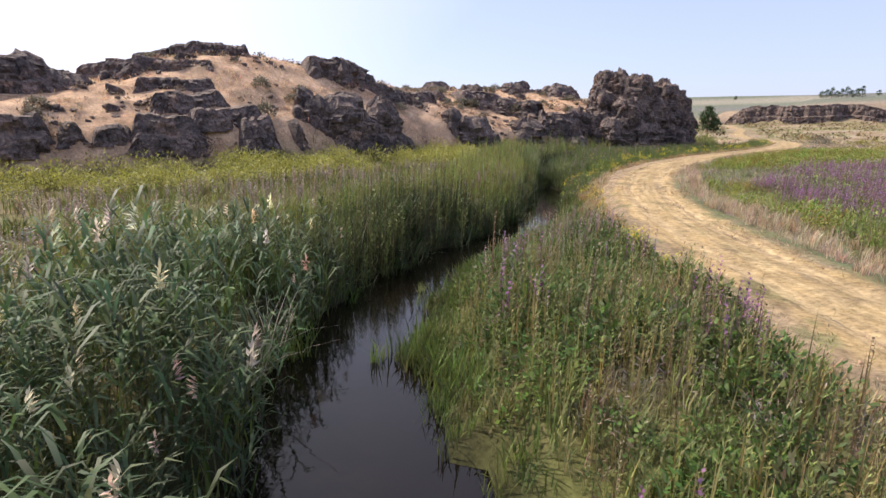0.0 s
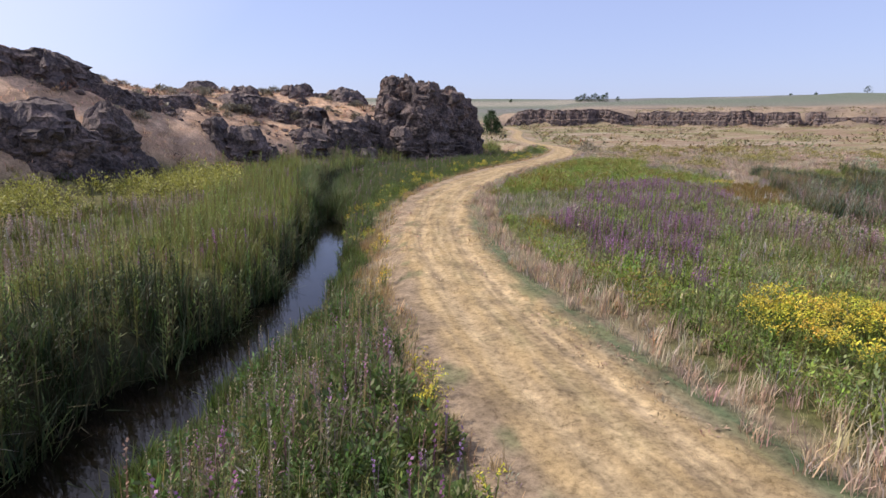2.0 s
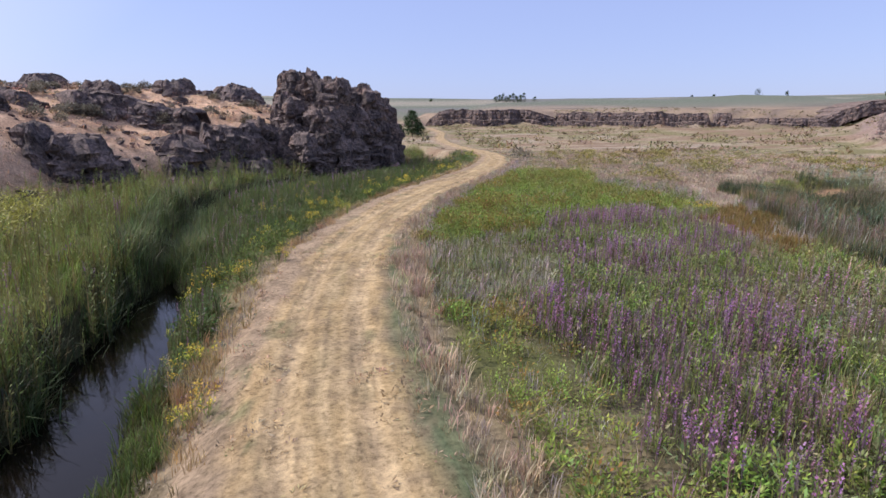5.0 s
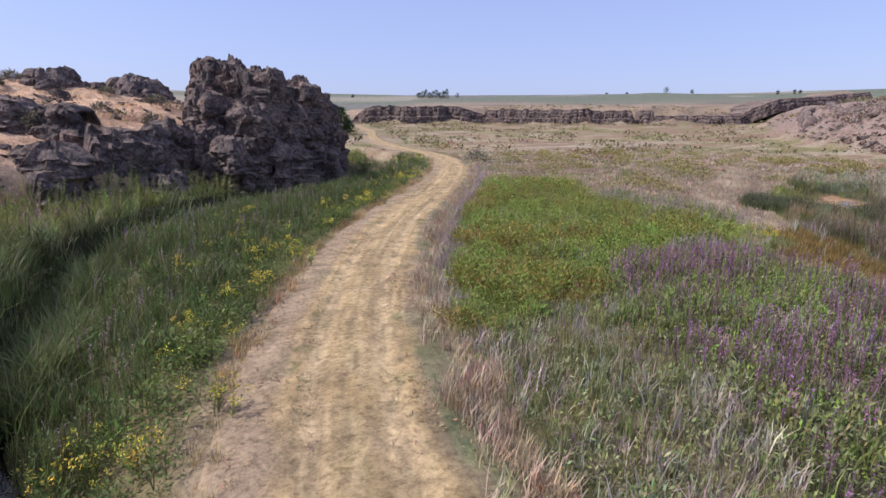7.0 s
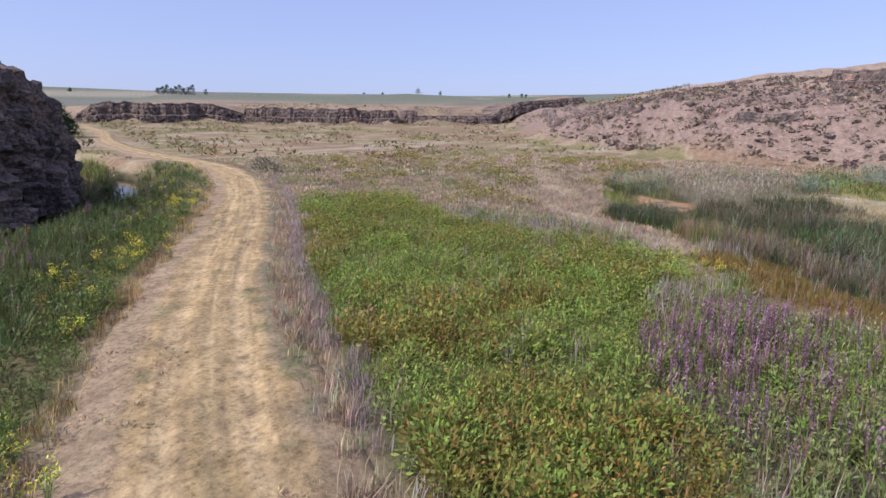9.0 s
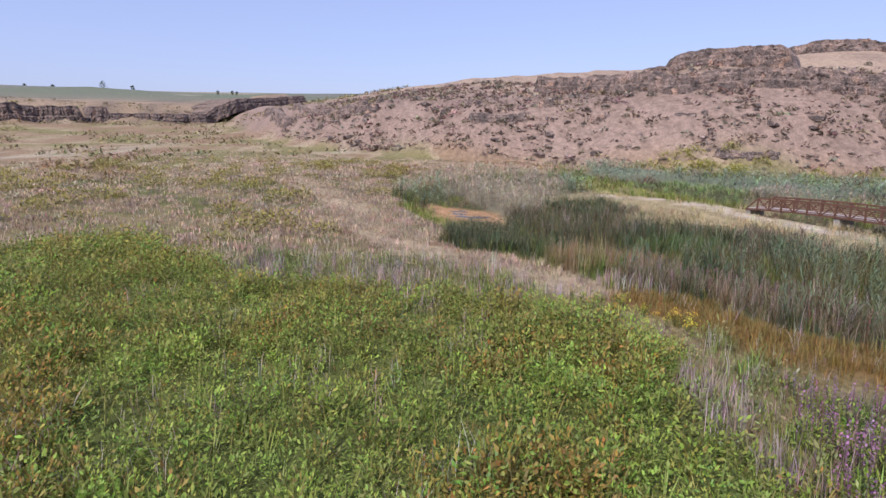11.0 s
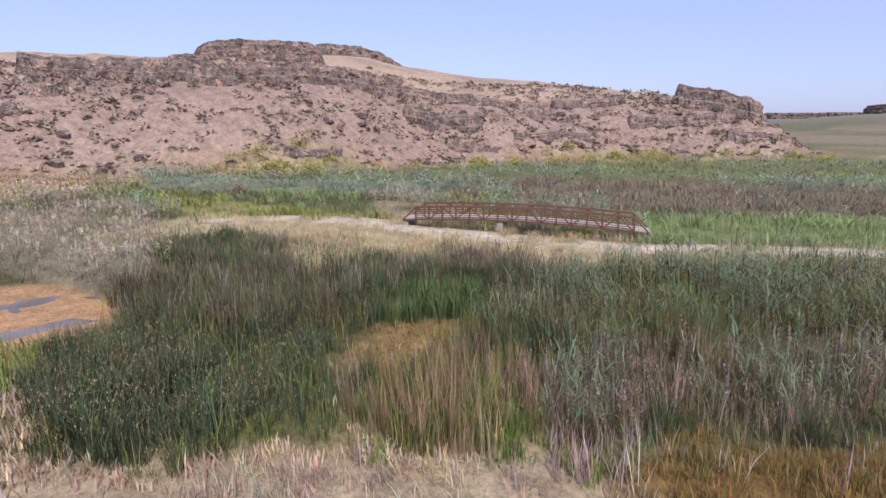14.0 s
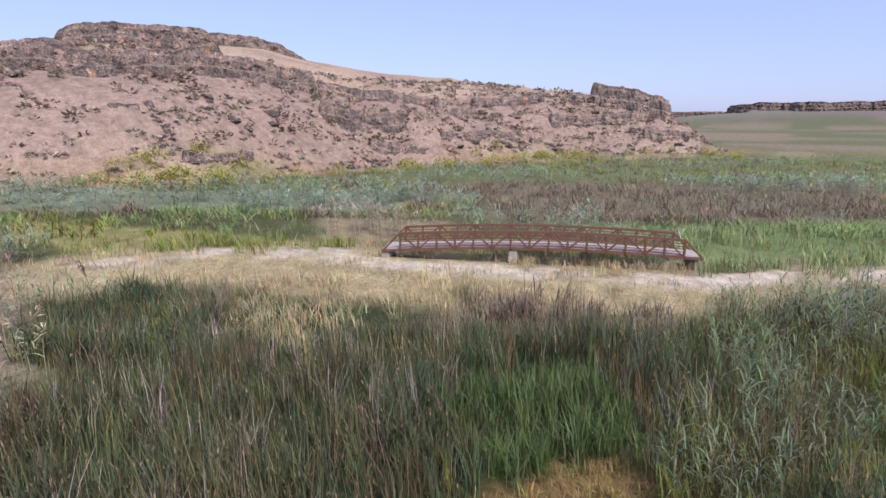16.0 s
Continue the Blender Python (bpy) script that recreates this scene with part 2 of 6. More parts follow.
def mult(nodes, links, a, b, fac=1.0, kind="MULTIPLY"):
    mx = nodes.new("ShaderNodeMix")
    mx.data_type, mx.blend_type = "RGBA", kind
    mx.inputs[0].default_value = fac
    links.new(a, mx.inputs[6])
    links.new(b, mx.inputs[7])
    return mx.outputs[2]


def bump(nodes, links, bsdf, height, strength, dist):
    b = nodes.new("ShaderNodeBump")
    b.inputs["Strength"].default_value, b.inputs["Distance"].default_value = strength, dist
    links.new(height, b.inputs["Height"])
    links.new(b.outputs[0], bsdf.inputs["Normal"])


def ground_material():
    m, n, l, p = material("ground_soil_and_grass")
    at = n.new("ShaderNodeAttribute")
    at.attribute_name = "cover"
    n1 = noise_tex(n, l, 1.1, 9, 0.7)
    r1 = ramp(n, [(0.25, (0.5, 0.5, 0.5)), (0.75, (1.4, 1.4, 1.4))])
    l.new(n1.outputs[0], r1.inputs[0])
    n2 = noise_tex(n, l, 7.0, 7, 0.8)
    r2 = ramp(n, [(0.32, (0.42, 0.4, 0.37)), (0.5, (1, 1, 1)), (0.7, (1.42, 1.4, 1.36))])
    l.new(n2.outputs[0], r2.inputs[0])
    c = mult(n, l, at.outputs["Color"], r1.outputs[0])
    c = mult(n, l, c, r2.outputs[0])
    l.new(c, p.inputs["Base Color"])
    p.inputs["Roughness"].default_value = 0.95
    p.inputs["Specular IOR Level"].default_value = 0.1
    bump(n, l, p, n2.outputs[0], 0.6, 0.08)
    return m


def basalt_material(name, light):
    m, n, l, p = material(name)
    n1 = noise_tex(n, l, 0.55, 8, 0.65)
    r1 = ramp(n, [(q, tuple(light * v for v in c)) for q, c in ((0.26, (0.075, 0.062, 0.06)), (0.45, (0.14, 0.112, 0.102)), (0.6, (0.225, 0.172, 0.15)), (0.72, (0.29, 0.215, 0.175)), (0.84, (0.4, 0.2, 0.1)))])
    l.new(n1.outputs[0], r1.inputs[0])
    n2 = noise_tex(n, l, 5.0, 8, 0.7)
    r2 = ramp(n, [(0.32, (0.42, 0.42, 0.43)), (0.5, (0.95, 0.95, 0.95)), (0.68, (1.75, 1.68, 1.6))])
    l.new(n2.outputs[0], r2.inputs[0])
    c = mult(n, l, r1.outputs[0], r2.outputs[0])
    v = n.new("ShaderNodeTexVoronoi")
    v.feature = "DISTANCE_TO_EDGE"
    v.inputs["Scale"].default_value = 1.5
    tc = n.new("ShaderNodeTexCoord")
    warp = noise_tex(n, l, 1.3, 4, 0.6)
    wm = n.new("ShaderNodeMix")
    wm.data_type, wm.blend_type = "RGBA", "ADD"
    wm.inputs[0].default_value = 0.9
    l.new(tc.outputs["Object"], wm.inputs[6])
    l.new(warp.outputs["Color"], wm.inputs[7])
    l.new(wm.outputs[2], v.inputs["Vector"])
    rv = ramp(n, [(0.0, (0.5, 0.48, 0.48)), (0.06, (1, 1, 1))])
    l.new(v.outputs["Distance"], rv.inputs[0])
    c = mult(n, l, c, rv.outputs[0])
    # joint blocks differ in tone
    vc = n.new("ShaderNodeTexVoronoi")
    vc.inputs["Scale"].default_value = 0.75
    l.new(wm.outputs[2], vc.inputs["Vector"])
    ri = ramp(n, [(0.1, (0.6, 0.59, 0.6)), (0.75, (1.2, 1.17, 1.14)), (1.0, (1.7, 1.35, 1.05))])
    l.new(vc.outputs["Color"], ri.inputs[0])
    c = mult(n, l, c, ri.outputs[0])
    # wind-blown dust and lichen on the flat tops
    ge = n.new("ShaderNodeNewGeometry")
    sp = n.new("ShaderNodeSeparateXYZ")
    l.new(ge.outputs["Normal"], sp.inputs[0])
    rd = ramp(n, [(0.68, (0, 0, 0)), (0.97, (0.42, 0.42, 0.42))])
    l.new(sp.outputs["Z"], rd.inputs[0])
    dm = n.new("ShaderNodeMix")
    dm.data_type = "RGBA"
    l.new(rd.outputs[0], dm.inputs[0])
    l.new(c, dm.inputs[6])
    dm.inputs[7].default_value = (0.26, 0.19, 0.135, 1)
    c = dm.outputs[2]
    l.new(c, p.inputs["Base Color"])
    p.inputs["Roughness"].default_value = 0.9
    mx = n.new("ShaderNodeMath")
    mx.operation = "ADD"
    l.new(n2.outputs[0], mx.inputs[0])
    l.new(rv.outputs[0], mx.inputs[1])
    bump(n, l, p, mx.outputs[0], 0.8, 0.2)
    return m


def foliage_material():
    """Leaves and stems: each blade carries its plant's own colour."""
    m, n, l, p = material("leaf_blades")
    at = n.new("ShaderNodeAttribute")
    at.attribute_name = "tint"
    ge = n.new("ShaderNodeNewGeometry")
    r = ramp(n, [(0.0, (0.68, 0.68, 0.68)), (1.0, (1.32, 1.3, 1.25))])
    l.new(ge.outputs["Random Per Island"], r.inputs[0])
    c = mult(n, l, at.outputs["Color"], r.outputs[0])
    l.new(c, p.inputs["Base Color"])
    p.inputs["Roughness"].default_value = 0.55
    p.inputs["Specular IOR Level"].default_value = 0.25
    tr = n.new("ShaderNodeBsdfTranslucent")
    l.new(c, tr.inputs["Color"])
    mix = n.new("ShaderNodeMixShader")
    mix.inputs[0].default_value = 0.3
    l.new(p.outputs[0], mix.inputs[1])
    l.new(tr.outputs[0], mix.inputs[2])
    l.new(mix.outputs[0], n["Material Output"].inputs["Surface"])
    return m


def water_material(name, base, rough, scale):
    m, n, l, p = material(name)
    nz = noise_tex(n, l, scale, 4, 0.6)
    r = ramp(n, [(0.35, tuple(v * 0.7 for v in base)), (0.65, tuple(v * 1.3 for v in base))])
    n2 = noise_tex(n, l, 0.5, 3, 0.5)
    l.new(n2.outputs[0], r.inputs[0])
    l.new(r.outputs[0], p.inputs["Base Color"])
    p.inputs["Roughness"].default_value = rough
    p.inputs["IOR"].default_value = 1.33
    bump(n, l, p, nz.outputs[0], 0.07, 0.05)
    return m


def plain_material(name, dark, light, scale, rough=0.85, metallic=0.0, strength=0.3):
    m, n, l, p = material(name)
    nz = noise_tex(n, l, scale, 7, 0.65)
    r = ramp(n, [(0.3, dark), (0.7, light)])
    l.new(nz.outputs[0], r.inputs[0])
    l.new(r.outputs[0], p.inputs["Base Color"])
    p.inputs["Roughness"].default_value, p.inputs["Metallic"].default_value = rough, metallic
    bump(n, l, p, nz.outputs[0], strength, 0.02)
    return m


MAT_GROUND, MAT_ROCK, MAT_LEAF = ground_material(), basalt_material("weathered_basalt", 0.86), foliage_material()
MAT_RIM = basalt_material("brown_weathered_basalt", 1.15)
MAT_WATER = water_material("still_brown_creek_water", (0.006, 0.0045, 0.003), 0.02, 3.0)
MAT_POND = water_material("shallow_pond_water", (0.16, 0.125, 0.105), 0.12, 4.0)
MAT_STEEL = plain_material("rusted_weathering_steel", (0.065, 0.03, 0.02), (0.15, 0.07, 0.042), 14, 0.8)
MAT_DECK = plain_material("grey_weathered_planks", (0.25, 0.21, 0.19), (0.42, 0.37, 0.34), 6, 0.9)
MAT_CONCRETE = plain_material("concrete", (0.22, 0.20, 0.18), (0.34, 0.31, 0.28), 5, 0.9)
MAT_BARK = plain_material("grey_bark", (0.05, 0.04, 0.03), (0.14, 0.11, 0.09), 12, 0.9)


# ---- mesh helpers ----
def np_mesh(name, verts, faces_list, mat, colors=None, attr="tint"):
    """A mesh from arrays: verts (n,3), and face arrays (m,3) or (m,4)."""
    me = bpy.data.meshes.new(name)
    verts = np.asarray(verts, np.float32)
    me.vertices.add(len(verts))
    me.vertices.foreach_set("co", verts.ravel())
    loops = np.concatenate([np.asarray(f, np.int32).ravel() for f in faces_list])
    sizes = np.concatenate([np.full(len(f), f.shape[1], np.int32) for f in faces_list])
    me.loops.add(len(loops))
    me.loops.foreach_set("vertex_index", loops)
    me.polygons.add(len(sizes))
    starts = np.concatenate([[0], np.cumsum(sizes)[:-1]]).astype(np.int32)
    me.polygons.foreach_set("loop_start", starts)
    me.polygons.foreach_set("loop_total", sizes)
    if mat in (MAT_ROCK, MAT_RIM):
        me.polygons.foreach_set("use_smooth", np.zeros(len(sizes), bool))
    if colors is not None:
        a = me.color_attributes.new(attr, "FLOAT_COLOR", "POINT")
        c = np.ones((len(verts), 4), np.float32)
        c[:, :3] = colors
        a.data.foreach_set("color", c.ravel())
    me.materials.append(mat)
    me.update(calc_edges=True)
    me.validate()
    return me


def part(name, bm, mat, parent, label=""):
    """Links a bmesh as one mesh object under a thing or a part."""
    me = bpy.data.meshes.new(name)
    bm.to_mesh(me)
    bm.free()
    me.materials.append(mat)
    ob = new(name, me)
    ob.parent = parent
    return tagged(ob, label) if label else ob


def bar(bm, a, b, w, h):
    """A square bar from a to b."""
    a, b = Vector(a), Vector(b)
    d = b - a
    q = d.to_track_quat("Z", "Y") if d.length else None
    m = Matrix.Translation((a + b) / 2) @ q.to_matrix().to_4x4() @ Matrix.Diagonal((w, h, d.length, 1))
    bmesh.ops.create_cube(bm, size=1, matrix=m)
    return bm


# ---- ground sheet ----
def axis(lo, hi, step, far, grow=1.09):
    mid = list(np.arange(lo, hi, step))
    out, s, v = [], step, hi
    while v < far:
        out.append(v)
        s *= grow
        v += s
    back, s, v = [], step, lo
    while v > -far:
        s *= grow
        v -= s
        back.append(v)
    return np.array(back[::-1] + mid + out)


def cover_colour(x, y):
    """What the bare ground is made of: straw, soil, mown track, moss, mud."""
    n = fbm(x / 5, y / 5, 21)
    n3 = fbm(x / 1.2, y / 1.2, 22, 3)
    r = np.hypot(x - 30, y - 40)

    def mixc(c, col, w):
        w = np.clip(w, 0, 1)[..., None]
        return c * (1 - w) + np.array(col) * w
    c = np.zeros(x.shape + (3,)) + np.array((0.20, 0.165, 0.085))
    c = mixc(c, (0.12, 0.125, 0.045), smooth(0.4, 0.62, n))
    # open flats to the north-east: straw, rust and olive streaks
    far = smooth(62, 85, r)
    c = mixc(c, (0.33, 0.265, 0.17), far)
    st = fbm(x / 22 + y / 40, y / 9 - x / 30, 23)
    c = mixc(c, (0.25, 0.175, 0.11), far * smooth(0.5, 0.58, st))
    c = mixc(c, (0.36, 0.31, 0.22), far * smooth(0.62, 0.72, fbm(x / 40, y / 12, 24)) * 0.9)
    c = mixc(c, (0.17, 0.16, 0.06), far * smooth(0.47, 0.38, st) * 0.8)
    # marsh floor
    m = polygon_dist(x, y, MARSH)
    c = mixc(c, (0.075, 0.08, 0.036), smooth(-1, 2, m))
    c = mixc(c, (0.125, 0.14, 0.066), smooth(0, 3, m) * smooth(14, 4, y))
    for pts, col in ((MAT, (0.10, 0.12, 0.036)), (PURPLE, (0.10, 0.085, 0.06)), (RUST, (0.17, 0.105, 0.04)), (CATTAIL, (0.04, 0.05, 0.022)), (CLEARING, (0.20, 0.135, 0.06)),
                     (GREENBAND, (0.14, 0.18, 0.075)), (BROWNBAND, (0.15, 0.13, 0.085)), (FARTEAL, (0.16, 0.185, 0.125)), (YELLOWRUSH, (0.22, 0.2, 0.085)), (TANPLUME, (0.24, 0.2, 0.12)), (PINK, (0.2, 0.18, 0.12))):
        c = mixc(c, col, smooth(-0.5, 1.0, polygon_dist(x, y, pts)))
    south = smooth(-90, -140, y) * smooth(1200, 700, r)
    c = mixc(c, (0.125, 0.13, 0.07), south)
    rows = fbm(x / 70 + y / 300, y / 22, 26)
    c = mixc(c, (0.2, 0.165, 0.115), south * smooth(0.52, 0.6, rows))
    c = mixc(c, (0.115, 0.13, 0.065), south * smooth(0.48, 0.42, rows))
    far_s = smooth(-150, -40, np.maximum(polygon_dist(x, y, FAR_S), polygon_dist(x, y, FAR_S2)))
    c = mixc(c, (0.14, 0.112, 0.105), far_s * (0.6 + 0.4 * smooth(0.4, 0.6, rows)))
    # hills
    dl, dr, df = polygon_dist(x, y, HILL_L), polygon_dist(x, y, HILL_R), polygon_dist(x, y, FAR_N)
    gold = np.array((0.60, 0.41, 0.265))
    hl = smooth(0, 3, dl)
    c = mixc(c, gold, hl)
    c = mixc(c, (0.46, 0.30, 0.19), hl * smooth(0.45, 0.7, n))
    c = mixc(c, (0.24, 0.165, 0.11), hl * smooth(0.5, 0.7, n3) * 0.6)
    hr = smooth(-2, 6, dr)
    c = mixc(c, (0.275, 0.205, 0.168), hr)
    c = mixc(c, (0.26, 0.19, 0.155), hr * smooth(0.42, 0.6, n) * 0.85)
    c = mixc(c, (0.35, 0.268, 0.2), hr * smooth(24, 34, dr))
    c = mixc(c, (0.19, 0.14, 0.115), hr * smooth(0.52, 0.66, n3) * 0.6)
    hf = smooth(-18, 2, df)
    c = mixc(c, (0.31, 0.235, 0.16), hf)
    c = mixc(c, (0.16, 0.125, 0.10), hf * smooth(0.5, 0.66, n) * 0.8)
    c = mixc(c, (0.13, 0.095, 0.075), smooth(-4, -1, df) * smooth(7, 4, df))
    # distant farmland, the haze of distance put into its greyed colours
    d2 = smooth(450, 900, r)
    fld = vnoise(np.floor(x / 170), np.floor(y / 120), 31)
    c = mixc(c, (0.17, 0.172, 0.15), d2)
    c = mixc(c, (0.15, 0.17, 0.12), d2 * (fld > 0.55))
    c = mixc(c, (0.28, 0.26, 0.2), d2 * (fld < 0.2))
    # verges of the track
    d, s, al = polyline_dist(x, y, ROAD)
    c = mixc(c, (0.29, 0.225, 0.145), smooth(3.6, 2.6, d + 0.5 * (n3 - 0.5)))
    # dry strip, gravel, mud
    pth, _, _ = polyline_dist(x, y, PATH)
    c = mixc(c, (0.33, 0.265, 0.175), smooth(2.2, 1.2, pth))
    g, _, _ = polyline_dist(x, y, GRAVEL)
    c = mixc(c, (0.30, 0.25, 0.145), smooth(6.5, 3.5, g + 2 * (n - 0.5)) * smooth(0, 2, m))
    c = mixc(c, (0.46, 0.40, 0.32), smooth(1.4, 0.6, g + 1.8 * (n3 - 0.5)) * smooth(0.28, 0.5, fbm(x / 3, y / 3, 25)))
    k = polygon_dist(x, y, MUD)
    c = mixc(c, (0.36, 0.22, 0.12), smooth(-1.0, 0.0, k))
    # wet creek banks
    cr, _, al = polyline_dist(x, y, CREEK)
    c = mixc(c, (0.045, 0.045, 0.02), smooth(3.0, 1.8, cr))
    return c


GRID = []


def ground_at(x, y):
    """Height of the ground sheet by its own grid."""
    xs, ys, Z = GRID
    i = np.clip(np.searchsorted(xs, x) - 1, 0, len(xs) - 2)
    j = np.clip(np.searchsorted(ys, y) - 1, 0, len(ys) - 2)
    a, b = (x - xs[i]) / (xs[i + 1] - xs[i]), (y - ys[j]) / (ys[j + 1] - ys[j])
    return (Z[j, i] * (1 - a) + Z[j, i + 1] * a) * (1 - b) + (Z[j + 1, i] * (1 - a) + Z[j + 1, i + 1] * a) * b


def build_ground():
    xs = axis(-40, 100, 0.68, 4300)
    ys = axis(-6, 104, 0.68, 4300)
    X, Y = np.meshgrid(xs, ys)
    Z = terrain(X, Y)
    nx, ny = len(xs), len(ys)
    i = (np.arange(ny - 1)[:, None] * nx + np.arange(nx - 1)[None, :]).ravel()
    quads = np.stack([i, i + 1, i + nx + 1, i + nx], 1)
    V = np.stack([X, Y, Z], -1).reshape(-1, 3)
    col = cover_colour(X, Y).reshape(-1, 3)
    me = np_mesh("ground", V, [quads], MAT_GROUND, col, "cover")
    GRID.extend((xs, ys, Z))
    tagged(new("ground", me), "grassy valley floor and dry hills with a mown dirt track", "ground", kind="structure")


build_ground()


def build_road():
    """The mown two-wheel track, a ribbon on the ground with worn ruts and a grassy crown."""
    pts = np.array(ROAD)
    seg = np.hypot(*(pts[1:] - pts[:-1]).T)
    cum = np.concatenate([[0], np.cumsum(seg)])
    at_ = [20.0]
    while at_[-1] < cum[-1]:
        at_.append(at_[-1] + (0.32 if at_[-1] < 190 else 1.2))
    q = np.array(at_[:-1])
    fine = np.linspace(0, cum[-1], 900)
    ker = np.hanning(15) / np.hanning(15).sum()
    pad = lambda a: np.convolve(np.concatenate([np.full(7, a[0]), a, np.full(7, a[-1])]), ker, "valid")
    fx, fy = pad(np.interp(fine, cum, pts[:, 0])), pad(np.interp(fine, cum, pts[:, 1]))
    cx, cy = np.interp(q, fine, fx), np.interp(q, fine, fy)
    tx, ty = np.gradient(cx), np.gradient(cy)
    k = np.hypot(tx, ty)
    nx, ny = -ty / k, tx / k
    o = np.linspace(-2.9, 2.9, 57)
    X, Y = cx[:, None] + nx[:, None] * o, cy[:, None] + ny[:, None] * o
    O = np.broadcast_to(o, X.shape)
    S = np.broadcast_to(q[:, None], X.shape)
    wob = 0.12 * (fbm(S / 4, S * 0, 81, 2) - 0.5)
    ruts = np.exp(-((np.abs(O + wob) - 0.80) / 0.24) ** 2)
    n1, n2, n3 = fbm(X / 0.35, Y / 0.35, 82, 3), fbm(X / 1.4, Y / 1.4, 83, 3), fbm(X / 5, Y / 5, 84, 3)
    Z = ground_at(X, Y) + 0.07 - 0.05 * ruts + 0.08 * (n1 - 0.5) - 0.3 * smooth(2.5, 2.9, np.abs(O))
    base = np.zeros(X.shape + (3,)) + np.array((0.40, 0.285, 0.14))

    def lay(c, col, w):
        w = np.clip(w, 0, 1)[..., None]
        return c * (1 - w) + np.array(col) * w
    c = lay(base, (0.33, 0.255, 0.13), np.exp(-((O + wob) / 0.3) ** 2) * smooth(0.3, 0.6, n2))
    c = lay(c, (0.30, 0.225, 0.145), smooth(1.35, 1.9, np.abs(O) + 0.8 * (n2 - 0.5)))
    c = lay(c, (0.105, 0.14, 0.068), np.exp(-((O + 2.05) / 0.46) ** 2) * smooth(0.25, 0.5, n3) * 0.95 * smooth(50, 36, Y))
    c = lay(c, (0.20, 0.185, 0.12), np.exp(-((O + 2.0) / 0.5) ** 2) * smooth(0.4, 0.6, n2) * smooth(40, 60, Y))
    c = lay(c, (0.5, 0.385, 0.235), ruts * (0.1 + 0.8 * n2))
    c = lay(c, (0.45, 0.33, 0.175), smooth(0.52, 0.62, n1) * smooth(1.6, 1.1, np.abs(O)) * 0.7)
    c = lay(c, (0.19, 0.14, 0.085), smooth(0.60, 0.72, n1) * 0.6)
    c = lay(c, (0.15, 0.16, 0.075), smooth(0.64, 0.7, fbm(X / 0.8, Y / 0.8, 85, 3)) * smooth(0.4, 1.4, np.abs(O)) * 0.7)
    long_ = fbm(S / 2.6, O / 0.13, 86, 3)
    c = lay(c, (0.5, 0.375, 0.205), smooth(0.52, 0.66, long_) * smooth(1.7, 1.2, np.abs(O)) * 0.6)
    c = lay(c, (0.26, 0.195, 0.115), smooth(0.46, 0.32, long_) * smooth(2.4, 1.6, np.abs(O)) * 0.55)
    c = lay(c, (0.35, 0.26, 0.165), smooth(1.2, 1.8, O + 0.5 * (n2 - 0.5)) * smooth(26, 40, Y) * 0.7)
    m, n = X.shape
    i = (np.arange(m - 1)[:, None] * n + np.arange(n - 1)[None, :]).ravel()
    quad = np.stack([i, i + n, i + n + 1, i + 1], 1)[:, ::-1]
    me = np_mesh("road", np.stack([X, Y, Z], -1).reshape(-1, 3), [quad], MAT_GROUND, c.reshape(-1, 3), "cover")
    tagged(new("road", me), "dry mown dirt track with two pale wheel ruts", "road", kind="structure")


build_road()


def strip_water(name, line, half, z, mat, label):
    pts = [Vector((*p, 0)) for p in line]
    V, F = [], []
    for k, p in enumerate(pts):
        d = (pts[min(k + 1, len(pts) - 1)] - pts[max(k - 1, 0)]).normalized()
        nrm = Vector((-d.y, d.x, 0))
        for s in (-1, -0.33, 0.33, 1):
            q = p + nrm * half * s
            V.append((q.x, q.y, z))
    for k in range(len(pts) - 1):
        for j in range(3):
            F.append((k * 4 + j, k * 4 + j + 1, k * 4 + j + 5, k * 4 + j + 4))
    me = np_mesh(name, V, [np.array(F)], mat)
    return tagged(new(name, me), label, "water", kind="structure")


strip_water("water", CREEK, 2.9, WATER_Z, MAT_WATER, "still brown creek reflecting the pale sky")
pond = np_mesh("water_pond", [(58.8, 43.2, POND_Z), (74.5, 43.2, POND_Z), (74.5, 52, POND_Z), (58.8, 52, POND_Z)], [np.array([[0, 1, 2, 3]])], MAT_POND)
tagged(new("water_pond", pond), "shallow puddle on the orange mud flat", "water", kind="structure")


# ---- rocks ----
def hull_block(seed):
    """A broken angular stone as a convex hull, one unit across: vertices and triangles."""
    r = random.Random(seed)
    bm = bmesh.new()
    for k in range(15):
        a, b, c = (r.uniform(-1, 1) for _ in range(3))
        m = max(abs(a), abs(b), abs(c))
        f = r.uniform(0.86, 1.04) / m
        bm.verts.new((a * f, b * f, c * f))
    res = bmesh.ops.convex_hull(bm, input=bm.verts)
    bmesh.ops.delete(bm, geom=[v for v in bm.verts if not v.link_faces], context="VERTS")
    bmesh.ops.triangulate(bm, faces=bm.faces)
    bmesh.ops.recalc_face_normals(bm, faces=bm.faces)
    bm.verts.index_update()
    V = np.array([v.co for v in bm.verts])
    F = np.array([[v.index for v in f.verts] for f in bm.faces])
    bm.free()
    return V, F


HULLS = [hull_block(900 + k) for k in range(12)]


